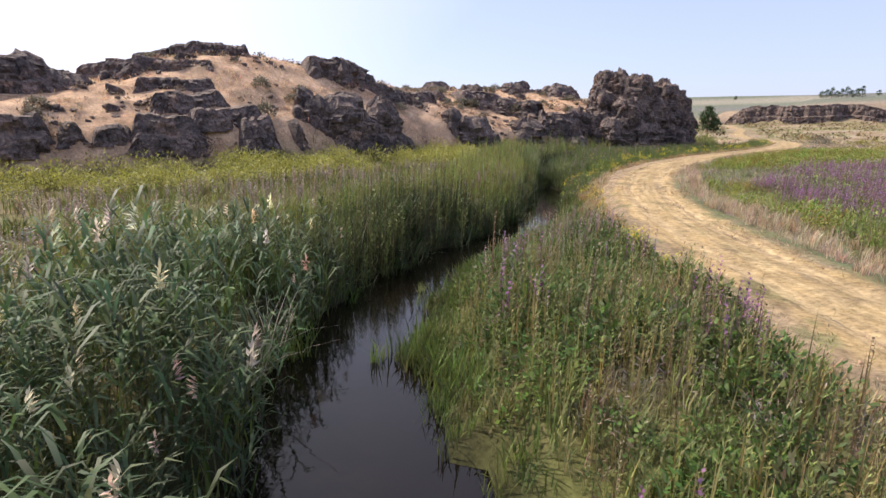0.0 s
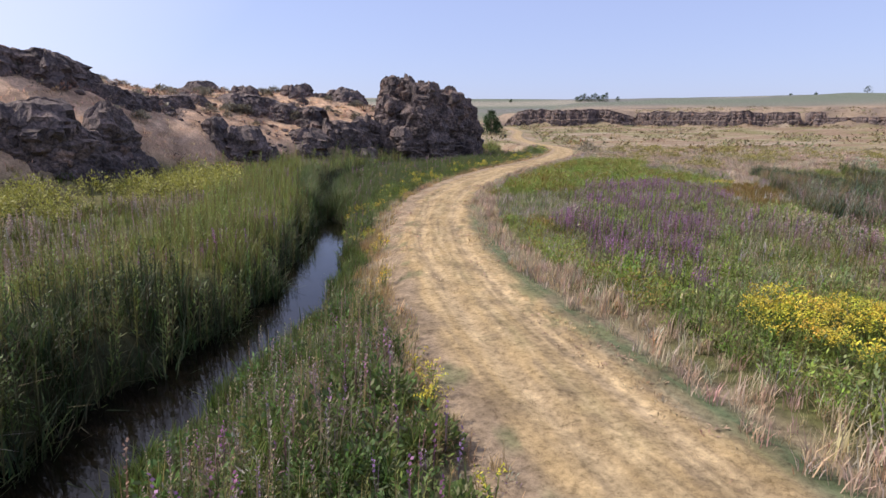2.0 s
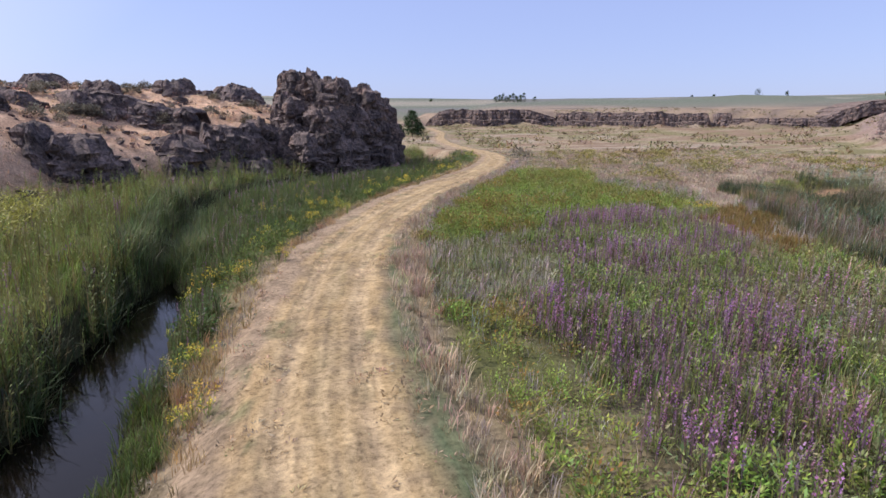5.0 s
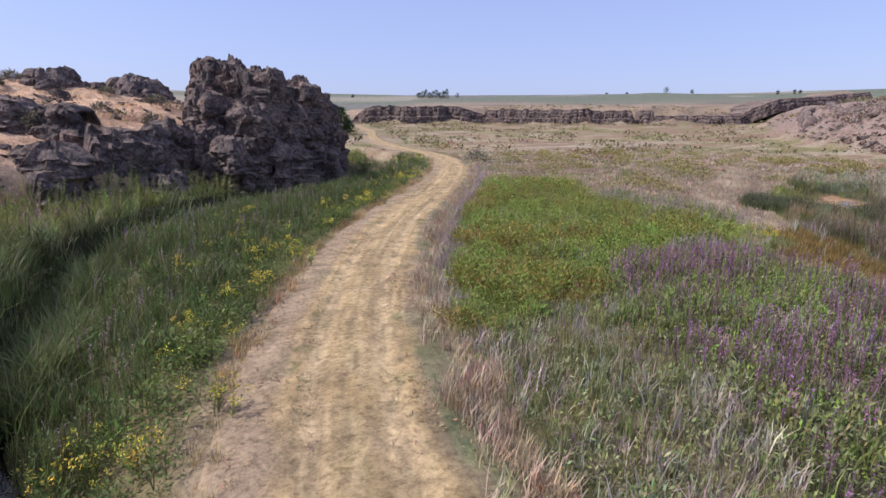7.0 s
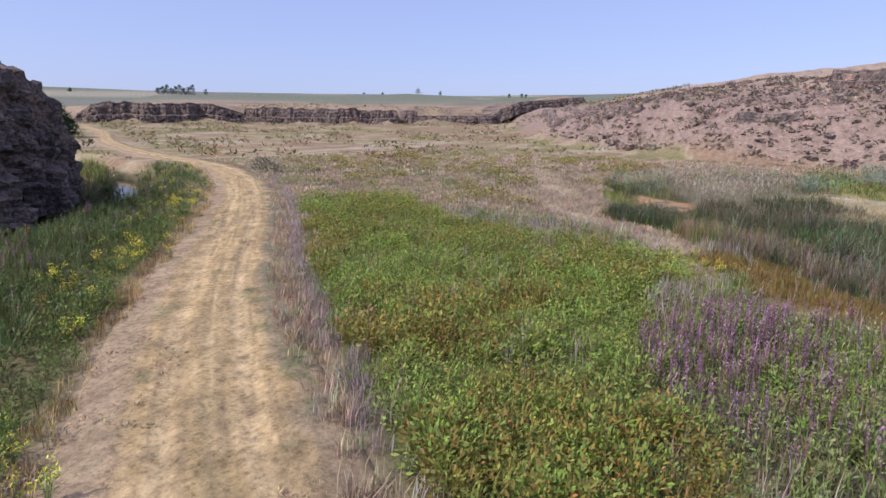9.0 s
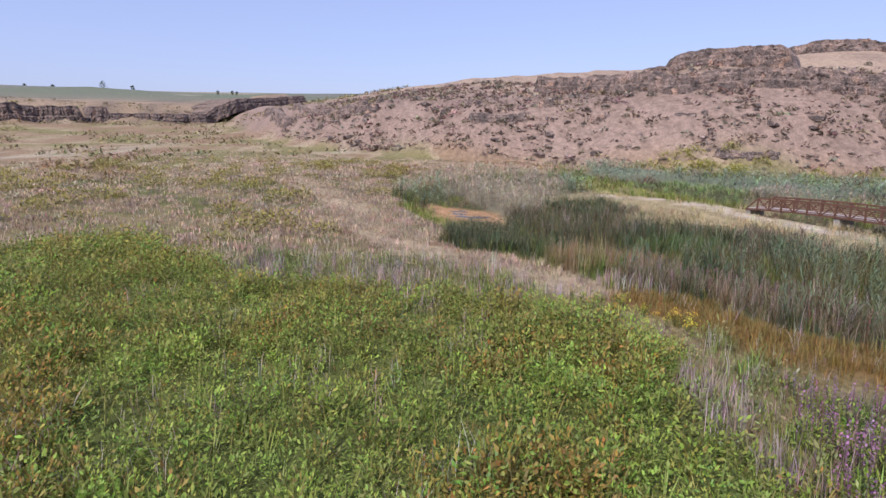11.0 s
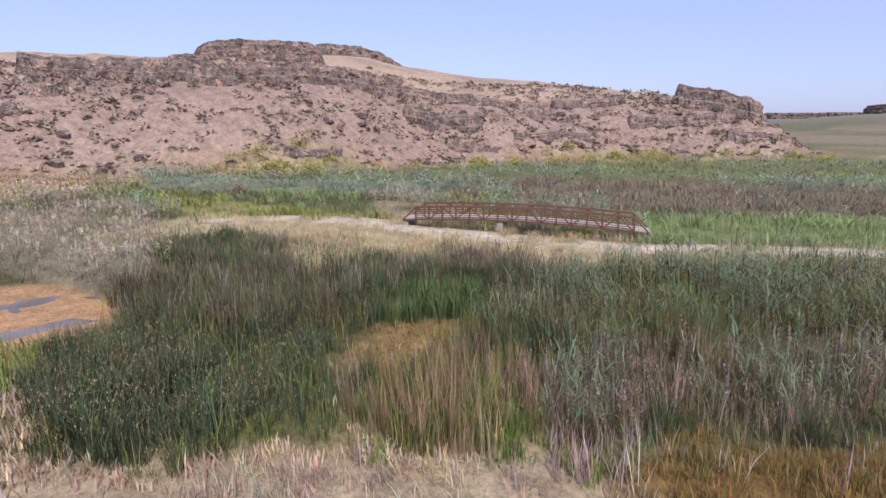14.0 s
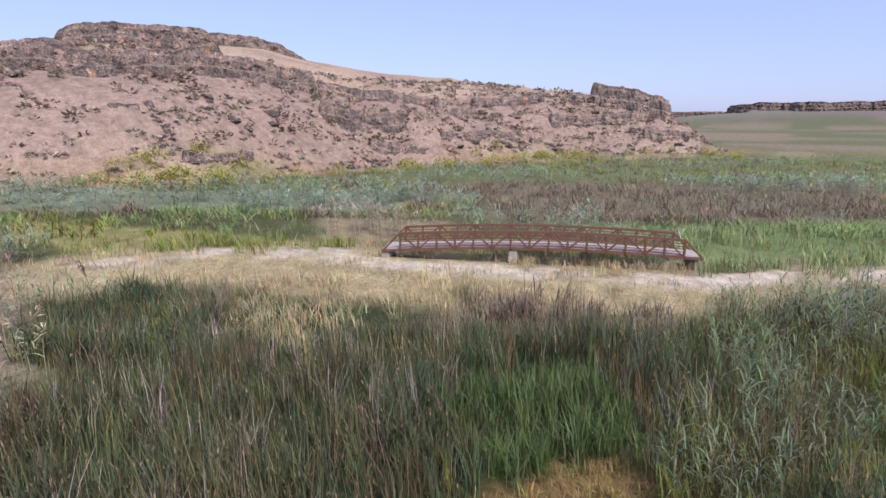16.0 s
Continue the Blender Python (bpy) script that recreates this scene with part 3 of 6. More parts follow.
def joints(P, cell, seed):
    """Jointed basalt relief: tilted angular blocks standing out of the face, about 0 to 1."""
    G = P / np.asarray(cell, float)
    B = np.floor(G)
    best = np.full(len(P), -0.35)
    for i, j, k in itertools.product((-1, 0, 1), repeat=3):
        ix, iy, iz = B[:, 0] + i, B[:, 1] + j, B[:, 2] + k
        a, b = ix + 57 * iz, iy + 131 * iz
        h = [hash2(a, b, seed + q) for q in range(8)]
        x = G[:, 0] - ix - 0.1 - 0.8 * h[0]
        y = G[:, 1] - iy - 0.1 - 0.8 * h[1]
        z = G[:, 2] - iz - 0.1 - 0.8 * h[2]
        t = h[3] * 1.6
        c, s = np.cos(t), np.sin(t)
        x, y = x * c + y * s, y * c - x * s
        z = z + (h[4] - 0.5) * 0.7 * x + (h[5] - 0.5) * 0.7 * y
        r = 0.5 + 0.5 * h[6]
        d = np.maximum(np.maximum(np.abs(x), np.abs(y)), np.abs(z))
        v = np.minimum(h[7] + (h[0] - 0.5) * 1.3 * x + (h[1] - 0.5) * 1.3 * y + (h[2] - 0.35) * 0.9 * z, 7.0 * (r - d))
        best = np.maximum(best, v)
    return best


def relief(P, cell, seed, tall):
    """Broken basalt at three sizes of block."""
    return cell * (0.85 * joints(P, (cell * 1.2, cell * 1.2, cell * tall), seed) + 0.42 * joints(P, (cell * 0.52, cell * 0.52, cell * 0.5), seed + 50)
                   + 0.17 * joints(P, (cell * 0.24, cell * 0.24, cell * 0.2), seed + 90))


def rock_mesh(name, seed, size, cell=0.8, taper=0.8, ragged=0.45, res=0.24):
    """One broken mass of basalt: a squarish plan with stepped sides and a flat, notched top."""
    lx, ly, lz = size
    nu = int(np.clip(2.6 * (lx + ly) / res * 0.62, 28, 96))
    ns, nt = int(np.clip(lz / res, 8, 56)), int(np.clip(min(lx, ly) / res * 0.4, 4, 14))
    t = np.linspace(0, 2 * np.pi, nu, endpoint=False)
    ct, st = np.cos(t), np.sin(t)
    sup = 1 / (np.abs(ct) ** 7.0 + np.abs(st) ** 7.0) ** (1 / 7.0)
    sup = sup * (0.9 + 0.25 * (vnoise(ct * 1.4 + seed, st * 1.4, seed) - 0.5) * 2)
    ux, uy = ct * sup * lx / 2, st * sup * ly / 2
    V, N = [], []
    steps = np.random.default_rng(seed).uniform(0.2, 0.95, 3)
    for k in range(ns + nt):
        f = min(k / (ns - 1), 1.0)
        e = 1.0 if k < ns else max(1 - (k - ns + 1) / nt, 0.0)
        inset = 1 - (1 - taper) * (0.45 * f + 0.55 * sum(float(f > q) for q in steps) / 3)
        x, y = ux * inset * e, uy * inset * e
        high = lz * (1 - ragged * 0.9 * (np.floor(vnoise(x / (cell * 1.7) + seed, y / (cell * 1.7), seed + 5) * 4) / 4))
        V.append(np.stack([x, y, f * high - 0.2], -1))
        out = np.stack([ct * ly, st * lx, 0 * ct], -1)
        out /= np.linalg.norm(out, axis=1)[:, None]
        up = smooth(0.86, 1.0, np.array(f)) * 0.6 if k < ns else 1.0
        N.append(out * (1 - up) + np.array((0, 0, 1.0)) * up * 0.7)
    V, N = np.concatenate(V), np.concatenate(N)
    W = V + np.array((seed * 7.3, seed * 3.1, 0))
    V = V + N * (relief(W, cell, seed, 1.15) - 0.3 * cell)[:, None]
    return np_mesh(name, V, [sheet_faces(ns + nt, nu, True)], MAT_ROCK)


def sheet_faces(rows, cols, closed):
    """Triangles of a grid of points, row by row; closed: the last column meets the first."""
    n = cols if closed else cols - 1
    r, c = np.meshgrid(np.arange(rows - 1), np.arange(n), indexing="ij")
    r, c = r.ravel(), c.ravel()
    q = (c + 1) % cols
    a, b, e, f = r * cols + c, r * cols + q, (r + 1) * cols + q, (r + 1) * cols + c
    flip = ((r + c) % 2 == 0)[:, None]
    one = np.where(flip, np.stack([a, b, e], -1), np.stack([a, b, f], -1))
    two = np.where(flip, np.stack([a, e, f], -1), np.stack([b, e, f], -1))
    return np.concatenate([one, two])


def ground_z(x, y):
    return float(ground_at(np.array([x]), np.array([y]))[0])


def place_rock(name, label, seed, x, y, size, yaw, sink=0.25, group="", z=None, **kw):
    ob = new(name, rock_mesh(name, seed, size, **kw))
    zz = (ground_z(x, y) if z is None else z) - sink * size[2]
    ob.matrix_world = pose(x, y, zz, 0, 0, yaw)
    return tagged(ob, label, "rock", group)


# the tall bluff at the end of the ridge: blocks of one outcrop
def bluff():
    root = new("rock_bluff")
    root.matrix_world = pose(29, 84, 3.4)
    tagged(root, "tall dark basalt bluff with stepped jagged rusty faces", "rock")
    blocks = [  # x, y, width, depth, height, turn
        (-3.4, -1.6, 4.6, 4.4, 10.2, 42), (-5.2, 0.6, 3.6, 4.2, 9.9, 20), (-2.4, -3.6, 3.0, 2.6, 9.6, 55), (-0.6, 1.8, 3.0, 4.4, 8.2, 30),
        (-6.6, -2.4, 2.8, 3.2, 7.6, 18), (-3.6, -5.0, 3.0, 2.2, 6.6, 38), (-7.6, -4.2, 3.0, 2.4, 4.4, 12), (-5.6, -6.4, 3.6, 2.2, 3.2, 30),
        (3.0, 1.4, 4.0, 4.0, 8.9, 40), (1.6, 4.6, 4.4, 4.4, 8.6, 24), (4.6, 4.8, 3.6, 4.8, 8.7, 32), (1.0, -0.8, 2.6, 2.4, 6.6, 60),
        (6.4, 5.2, 3.0, 3.4, 6.0, 48), (8.4, 6.8, 3.4, 3.2, 4.4, 30), (4.4, 0.6, 2.8, 2.2, 5.0, 22), (-0.8, -3.8, 2.8, 2.4, 4.6, 44), (-1.4, -6.0, 3.2, 2.0, 2.6, 15)]
    for k, (x, y, w, d, h, yaw) in enumerate(blocks):
        ob = new("crag", rock_mesh("crag", 30 + k, (w * 1.15, d * 1.12, h + 1.1), cell=0.78 + 0.16 * (k % 3), taper=0.84, ragged=0.2, res=0.15))
        ob.parent = root
        ob.matrix_basis = pose(x, y, -1.0, 0, 0, yaw)


bluff()

# outcrops and ledges of the western ridge: x, y, width, height
OUTCROPS = [(-35.0, 45.5, 6.5, 4.4), (-31.2, 45.4, 3.6, 2.8), (-9.6, 52.4, 4.2, 4.6), (-6.6, 55.4, 4.0, 4.8), (-11.5, 62.6, 4.6, 2.8)]
OUTCROPS_EAST = [(3.0, 68.6, 4.6, 4.4), (15.6, 77.2, 6.2, 5.4), (18.6, 79.6, 4.4, 5.6), (10.4, 74.0, 3.0, 2.2), (4, 94, 6, 3.2),
                 (11.5, 97, 6.5, 3.0), (19, 97, 7, 3.4), (-2, 99, 6, 3.0), (8.6, 81.5, 4.5, 3.2)]
for k, (x, y, w, h) in enumerate(OUTCROPS + OUTCROPS_EAST):
    low = 0.66 if k < len(OUTCROPS) else 0.52
    w = w if k < len(OUTCROPS) else 0.88 * w
    place_rock("rock_outcrop", "dark weathered basalt outcrop in dry golden grass", 60 + k, x, y, (w * 1.05, w * (0.65 + 0.1 * (k % 3)), h * 1.5 * low), 20 + 13 * (k % 5), 0.45,
               "outcrops of the western ridge", cell=0.75 + 0.2 * (k % 3), taper=0.62, ragged=0.35)
    a = 1.9 * k
    ww = w * 0.5
    xx, yy = x + math.cos(a) * w * 0.62, y + math.sin(a) * w * 0.5
    place_rock("rock_outcrop", "low broken basalt ledge in dry golden grass", 200 + 4 * k, xx, yy, (ww * 1.6, ww * 1.0, h * 0.9 * low), 17 * (k % 6), 0.45,
               "outcrops of the western ridge", cell=0.6, taper=0.6, ragged=0.4)


def cliff(name, label, group, line, height, seed, cell=1.6, z=None, side=1, back=7.0, gaps=0.25, foot=0.0, even=0.0, tall=1.2, lie=0.16, run_out=0.2, dome=0.0, mat=MAT_ROCK, rough=0.75):
    """A wall of jointed basalt along a line of the plan, broken by grassy gaps; side: which way it faces (1: right of the line)."""
    pts = np.array(spline(line, 6))
    seg = np.hypot(*(pts[1:] - pts[:-1]).T)
    cum = np.concatenate([[0], np.cumsum(seg)])
    step = cell * 0.22
    n = max(int(cum[-1] / step), 12)
    s = np.linspace(0, cum[-1], n)
    cx, cy = np.interp(s, cum, pts[:, 0]), np.interp(s, cum, pts[:, 1])
    tx, ty = np.gradient(cx), np.gradient(cy)
    k = np.hypot(tx, ty)
    nx, ny = side * ty / k, -side * tx / k
    gz = ground_at(cx + nx * foot, cy + ny * foot) if z is None else np.full(n, z)
    open_ = smooth(gaps - 0.05, gaps + 0.06, fbm(s / (height * 1.6), s * 0 + seed, seed, 3)) if gaps > 0 else np.ones(n)
    ends = smooth(-0.1, run_out * height + 0.5, s) * smooth(-0.1, run_out * height + 0.5, cum[-1] - s)
    wob = (fbm(s / (cell * 4), s * 0 + 3.3, seed + 2, 3) - 0.5) * cell * 3.6
    top = height * (0.62 + 0.3 * even + 0.5 * (1 - even) * np.floor(4 * fbm(s / (height * 1.3), s * 0, seed + 4, 2)) / 4)
    top = top + height * 0.16 * (1 - 0.7 * even) * (np.floor(3 * vnoise(s / (cell * 1.3), s * 0, seed + 6)) / 3 - 0.5)
    if dome:
        top = top * np.clip(1 - np.abs(2 * s / cum[-1] - 1) ** dome, 0.02, 1)
    top = top * ends * open_ - (1 - open_ * ends) * 1.2 * cell
    nf, nb = max(int(height * 1.25 / step / 1.15), 6), 7
    V, N = [], []
    for q in range(nf + nb):
        f = min(q / (nf - 1), 1.0)
        b = 0.0 if q < nf else ((q - nf + 1) / nb) ** 1.5
        o = wob - lie * height * f - 0.1 * height * (f > 0.55) - b * back
        drop = 0 if q < nf else (0.05 * b * back + (0.35 * height if b > 0.99 and z is None else (height if b > 0.99 else 0)))
        zz = gz - 0.3 * height + f * (top + 0.3 * height) - drop
        V.append(np.stack([cx + nx * o, cy + ny * o, zz], -1))
        up = 0.0 if f < 0.9 else (0.4 if q < nf else 1.0)
        N.append(np.stack([nx * (1 - up), ny * (1 - up), 0 * nx + up * 0.3], -1))
    V, N = np.concatenate(V), np.concatenate(N)
    V = V + N * (rough * (relief(V, cell, seed, tall) - 0.25 * cell))[:, None]
    F = sheet_faces(nf + nb, n, False)
    me = np_mesh(name, V, [F if side > 0 else F[:, ::-1]], mat)
    return tagged(new(name, me), label, "cliff", group)


for k, (line, h, cell, gaps) in enumerate([
        ([(-34.0, 51.6), (-31.4, 50.4), (-29.1, 49.5), (-26.3, 48.6)], 2.2, 0.7, 0.1), ([(-28.4, 51.2), (-26.0, 50.6), (-23.2, 50.6), (-20.6, 51.2)], 0.9, 0.5, 0.2),
        ([(-32.6, 55.2), (-29.4, 54.4), (-26.0, 55.0), (-22.6, 56.4), (-19.4, 57.6)], 1.3, 0.6, 0.25),
        ([(-25.4, 45.6), (-24.0, 45.8), (-21.6, 46.2), (-19.4, 48.8)], 1.2, 0.55, 0.2), ([(-22.6, 42.0), (-21.2, 42.6), (-19.3, 43.2), (-17.4, 46.6)], 1.6, 0.65, 0.12),
        ([(-22.2, 38.2), (-20.8, 38.9), (-19.6, 39.5), (-18.4, 40.8), (-17.2, 41.8), (-16.0, 43.1)], 2.7, 0.8, 0.3), ([(-16.4, 43.0), (-15.0, 44.0), (-14.0, 45.0), (-12.9, 45.9), (-11.8, 47.8)], 2.7, 0.8, 0.32),
        ([(-20.2, 40.8), (-18.6, 42.2), (-16.8, 44.2), (-15.2, 46.4)], 1.4, 0.6, 0.3), ([(-29.6, 39.4), (-27.4, 40.6), (-25.6, 41.6), (-23.8, 43.4)], 1.5, 0.6, 0.34),
        ([(-14.4, 49.6), (-12.6, 49.4), (-10.8, 49.8), (-8.4, 51.2), (-6.2, 53.2), (-4.0, 56.6)], 3.4, 0.9, 0.0),
        ([(-14.6, 58.2), (-12.6, 59.4), (-10.4, 61.0), (-7.4, 64.2)], 2.3, 0.8, 0.05), ([(-33.2, 38.4), (-32.2, 41.0), (-30.8, 41.8), (-31.2, 44.8)], 3.4, 0.9, 0.0),
        ([(-28.2, 33.2), (-26.8, 34.1), (-25.7, 35.0), (-25.0, 36.2)], 2.4, 0.75, 0.1), ([(-25.4, 35.6), (-24.6, 36.2), (-23.8, 37.2)], 1.3, 0.6, 0.2),
        ([(-23.8, 36.8), (-22.6, 37.8), (-21.4, 39.0)], 1.2, 0.55, 0.25), ([(-7.6, 61.4), (-5.0, 66.6), (-2.4, 71.4), (0.4, 78.4)], 1.6, 0.7, 0.25),
        ([(-0.6, 66.4), (1.4, 66.2), (3.4, 67.6), (6.0, 70.4)], 2.9, 0.8, 0.05), ([(2.0, 78.6), (5.7, 80.2), (9.2, 79.0), (11.8, 77.2), (13.6, 77.4)], 2.7, 0.85, 0.08),
        ([(8.6, 71.0), (10.8, 72.2), (13.2, 73.4)], 1.7, 0.65, 0.15), ([(11.6, 74.2), (14.3, 74.4), (17.2, 75.6), (20.2, 78.4)], 4.4, 1.0, 0.0),
        ([(5.2, 68.2), (6.4, 68.8), (7.6, 70.2)], 1.9, 0.7, 0.1)]):
    cliff("rock_ledge", "dark broken basalt ledge in dry golden grass", "ledges of the western ridge", line, h, 300 + k, cell, back=1.4 + 0.8 * h, gaps=gaps, even=0.35, lie=0.3)
cliff("basalt_cliff", "square basalt cap on the hilltop", "caprock", [(159, 1), (155, -5), (149, -10.5), (143, -16), (139.6, -20)], 4.4, 2, 1.0, z=21.2, gaps=0.0, back=12, even=0.8, tall=1.9, run_out=0.3, dome=6, mat=MAT_RIM)
cliff("basalt_cliff", "broken foot of the hilltop cap", "caprock", [(163, 5), (158, 0), (154, -4)], 2.2, 21, 0.8, z=20.2, gaps=0.0, back=6, even=0.4, dome=4, mat=MAT_RIM)
cliff("basalt_cliff", "far rounded basalt cap on the hilltop", "caprock", [(200, -36), (194, -46), (187, -53), (180, -61), (172, -74)], 8.5, 3, 1.3, z=24.4, gaps=0.0, back=18, even=0.9, tall=2.0, run_out=0.2, dome=2.6, mat=MAT_RIM)
for k, (line, h, cell, gaps) in enumerate([
        ([(160, 30), (152, 20.5), (141.6, 11.4), (133, 5), (130.8, -6.7), (128, -18), (128, -31)], 4.3, 1.0, 0.03), ([(119, -21.6), (116.4, -26), (114.2, -31), (112.4, -38.6)], 4.0, 0.9, 0.05), ([(128.4, -30), (124.6, -34), (121, -38), (119, -44)], 2.6, 0.9, 0.15),
        ([(112.4, -26.6), (110.2, -31.5), (107.6, -36)], 2.4, 0.8, 0.15), ([(121, -38.4), (118, -45.8), (121, -62)], 2.0, 0.8, 0.1),
        ([(117.6, -70.6), (111.4, -78.8), (105, -87.4)], 2.4, 0.9, 0.08), ([(110, -52), (112, -64)], 2.6, 0.9, 0.15), ([(107.8, -42), (103.6, -51), (103, -69)], 1.8, 0.8, 0.1),
        ([(100.4, -77.6), (90.4, -88.6), (81, -97.2)], 3.2, 1.1, 0.12), ([(98, -95.6), (87, -98), (81.4, -101), (79, -104), (81, -116), (90, -130)], 6.0, 1.3, 0.0),
        ([(103, -93.6), (95.6, -96.8), (90, -100)], 2.2, 0.9, 0.15), ([(82.6, -91.6), (77.4, -93.5), (72, -95.6)], 2.6, 1.1, 0.3),
        ([(140.4, 46.4), (137, 42.4), (136, 38.5), (135.6, 33.6)], 2.1, 0.8, 0.25), ([(141.8, 33.4), (139.6, 30.8), (139, 27.8)], 1.9, 0.8, 0.2),
        ([(124, 10.8), (122, 8), (122, 3.8)], 1.8, 0.8, 0.2), ([(132.8, 23.6), (131.4, 21.4), (130.4, 18.8)], 1.6, 0.7, 0.2), ([(174, 79.8), (166, 72), (164, 67.6)], 2.6, 1.0, 0.2),
        ([(115.6, 6), (113.4, 1), (113.4, -4.6)], 1.2, 0.7, 0.3), ([(137, -2), (133, -12), (131, -24)], 1.6, 0.8, 0.35), ([(222, 106), (200, 96), (182, 82), (170, 66)], 2.2, 1.2, 0.4),
        ([(270, 132), (240, 118), (216, 110), (196, 100)], 3.0, 1.6, 0.3)]):
    cliff("basalt_cliff", "brown broken basalt rimrock on the stony slope", "rimrock", line, h, 400 + k, cell, back=1.6, gaps=gaps, even=0.7, foot=0.6, tall=2.6, mat=MAT_RIM, rough=0.62)
cliff("basalt_cliff", "columnar basalt cliff across the valley", "far cliffs", [(168, 350), (175, 331), (197, 311), (220, 302), (240, 291)], 11.5, 10, 2.2, back=24, gaps=0.14, foot=4, even=0.7, tall=3.0, dome=5)
cliff("basalt_cliff", "columnar basalt cliff across the valley", "far cliffs", [(232, 296), (248, 272), (262, 250), (278, 234), (297, 217)], 9.5, 11, 2.0, back=24, gaps=0.2, foot=4, even=0.6, tall=3.0)
cliff("basalt_cliff", "columnar basalt cliff across the valley", "far cliffs", [(292, 224), (306, 194), (318, 178), (360, 166), (424, 156)], 5.5, 12, 2.2, back=24, gaps=0.15, foot=12, even=0.9, tall=3.5)
cliff("basalt_cliff", "dark distant mesa cliff to the south", "far cliffs", [(125, -660), (98, -586), (20, -560), (-120, -580), (-260, -600)], 9, 16, 4.0, back=20, gaps=0.1, foot=6, even=0.8)
cliff("basalt_cliff", "dark distant mesa cliff to the south", "far cliffs", [(296, -1010), (272, -942), (150, -958), (140, -1000)], 10, 17, 5.0, back=20, gaps=0.1, foot=6, even=0.8)

# loose boulders on the talus
BOULDERS = [np_mesh("boulder", HULLS[k][0] * np.array((0.5, 0.42, 0.36)) + np.array((0, 0, 0.25)), [HULLS[k][1]], MAT_ROCK) for k in range(8)]
TALUS = [np_mesh("boulder", HULLS[k][0] * np.array((0.5, 0.46, 0.34)) + np.array((0, 0, 0.25)), [HULLS[k][1]], MAT_RIM) for k in range(8)]
rng = random.Random(12)


def talus():
    """The larger boulders one by one, nearest the valley first; the smaller stones as one cover."""
    g = np.random.default_rng(12)
    x, y = g.uniform(60, 185, 9000), g.uniform(-112, 85, 9000)
    b = polygon_dist(x, y, HILL_R)
    keep = (b > 1) & (b < 24) & (fbm(x / 7, y / 7, 18, 3) > 0.5)
    x, y, z = x[keep], y[keep], ground_at(x[keep], y[keep])
    for k in range(180):
        q = rng.choice((0.5, 0.6, 0.8, 1.0, 1.3, 1.7))
        ob = new("boulder", TALUS[k % 8])
        ob.matrix_world = pose(x[k], y[k], z[k] - 0.15 * q, 0, 0, rng.uniform(0, 360)) @ Matrix.Diagonal((q * 1.2, q * 1.2, q, 1))
        tagged(ob, "loose brown basalt boulder on the talus slope", "rock", "talus boulders")
    V, F, base = [], [], 0
    for k in range(180, min(len(x), 1200)):
        hv, hf = HULLS[k % 12]
        q = rng.uniform(0.14, 0.42)
        a = rng.uniform(0, 6.28)
        c, d = math.cos(a), math.sin(a)
        V.append(np.stack([hv[:, 0] * c - hv[:, 1] * d, hv[:, 0] * d + hv[:, 1] * c, hv[:, 2] * 0.7], -1) * q + np.array((x[k], y[k], z[k] + 0.2 * q)))
        F.append(hf + base)
        base += len(hv)
    tagged(new("talus_stones", np_mesh("talus_stones", np.concatenate(V), [np.concatenate(F)], MAT_RIM)), "brown broken stones strewn over the talus slope", "stones", kind="stuff")


talus()
for k in range(60):
    x, y = rng.uniform(-32, 20), rng.uniform(36, 96)
    b = float(polygon_dist(np.array([x]), np.array([y]), HILL_L)[0])
    if b < 0.5:
        continue
    s = rng.choice((0.4, 0.6, 0.9, 1.3))
    ob = new("boulder", BOULDERS[k % 8])
    ob.matrix_world = pose(x, y, ground_z(x, y) - 0.15 * s, 0, 0, rng.uniform(0, 360)) @ Matrix.Diagonal((s * 1.3, s * 1.2, s, 1))
    tagged(ob, "small dark basalt boulder in dry grass", "rock", "ridge boulders")


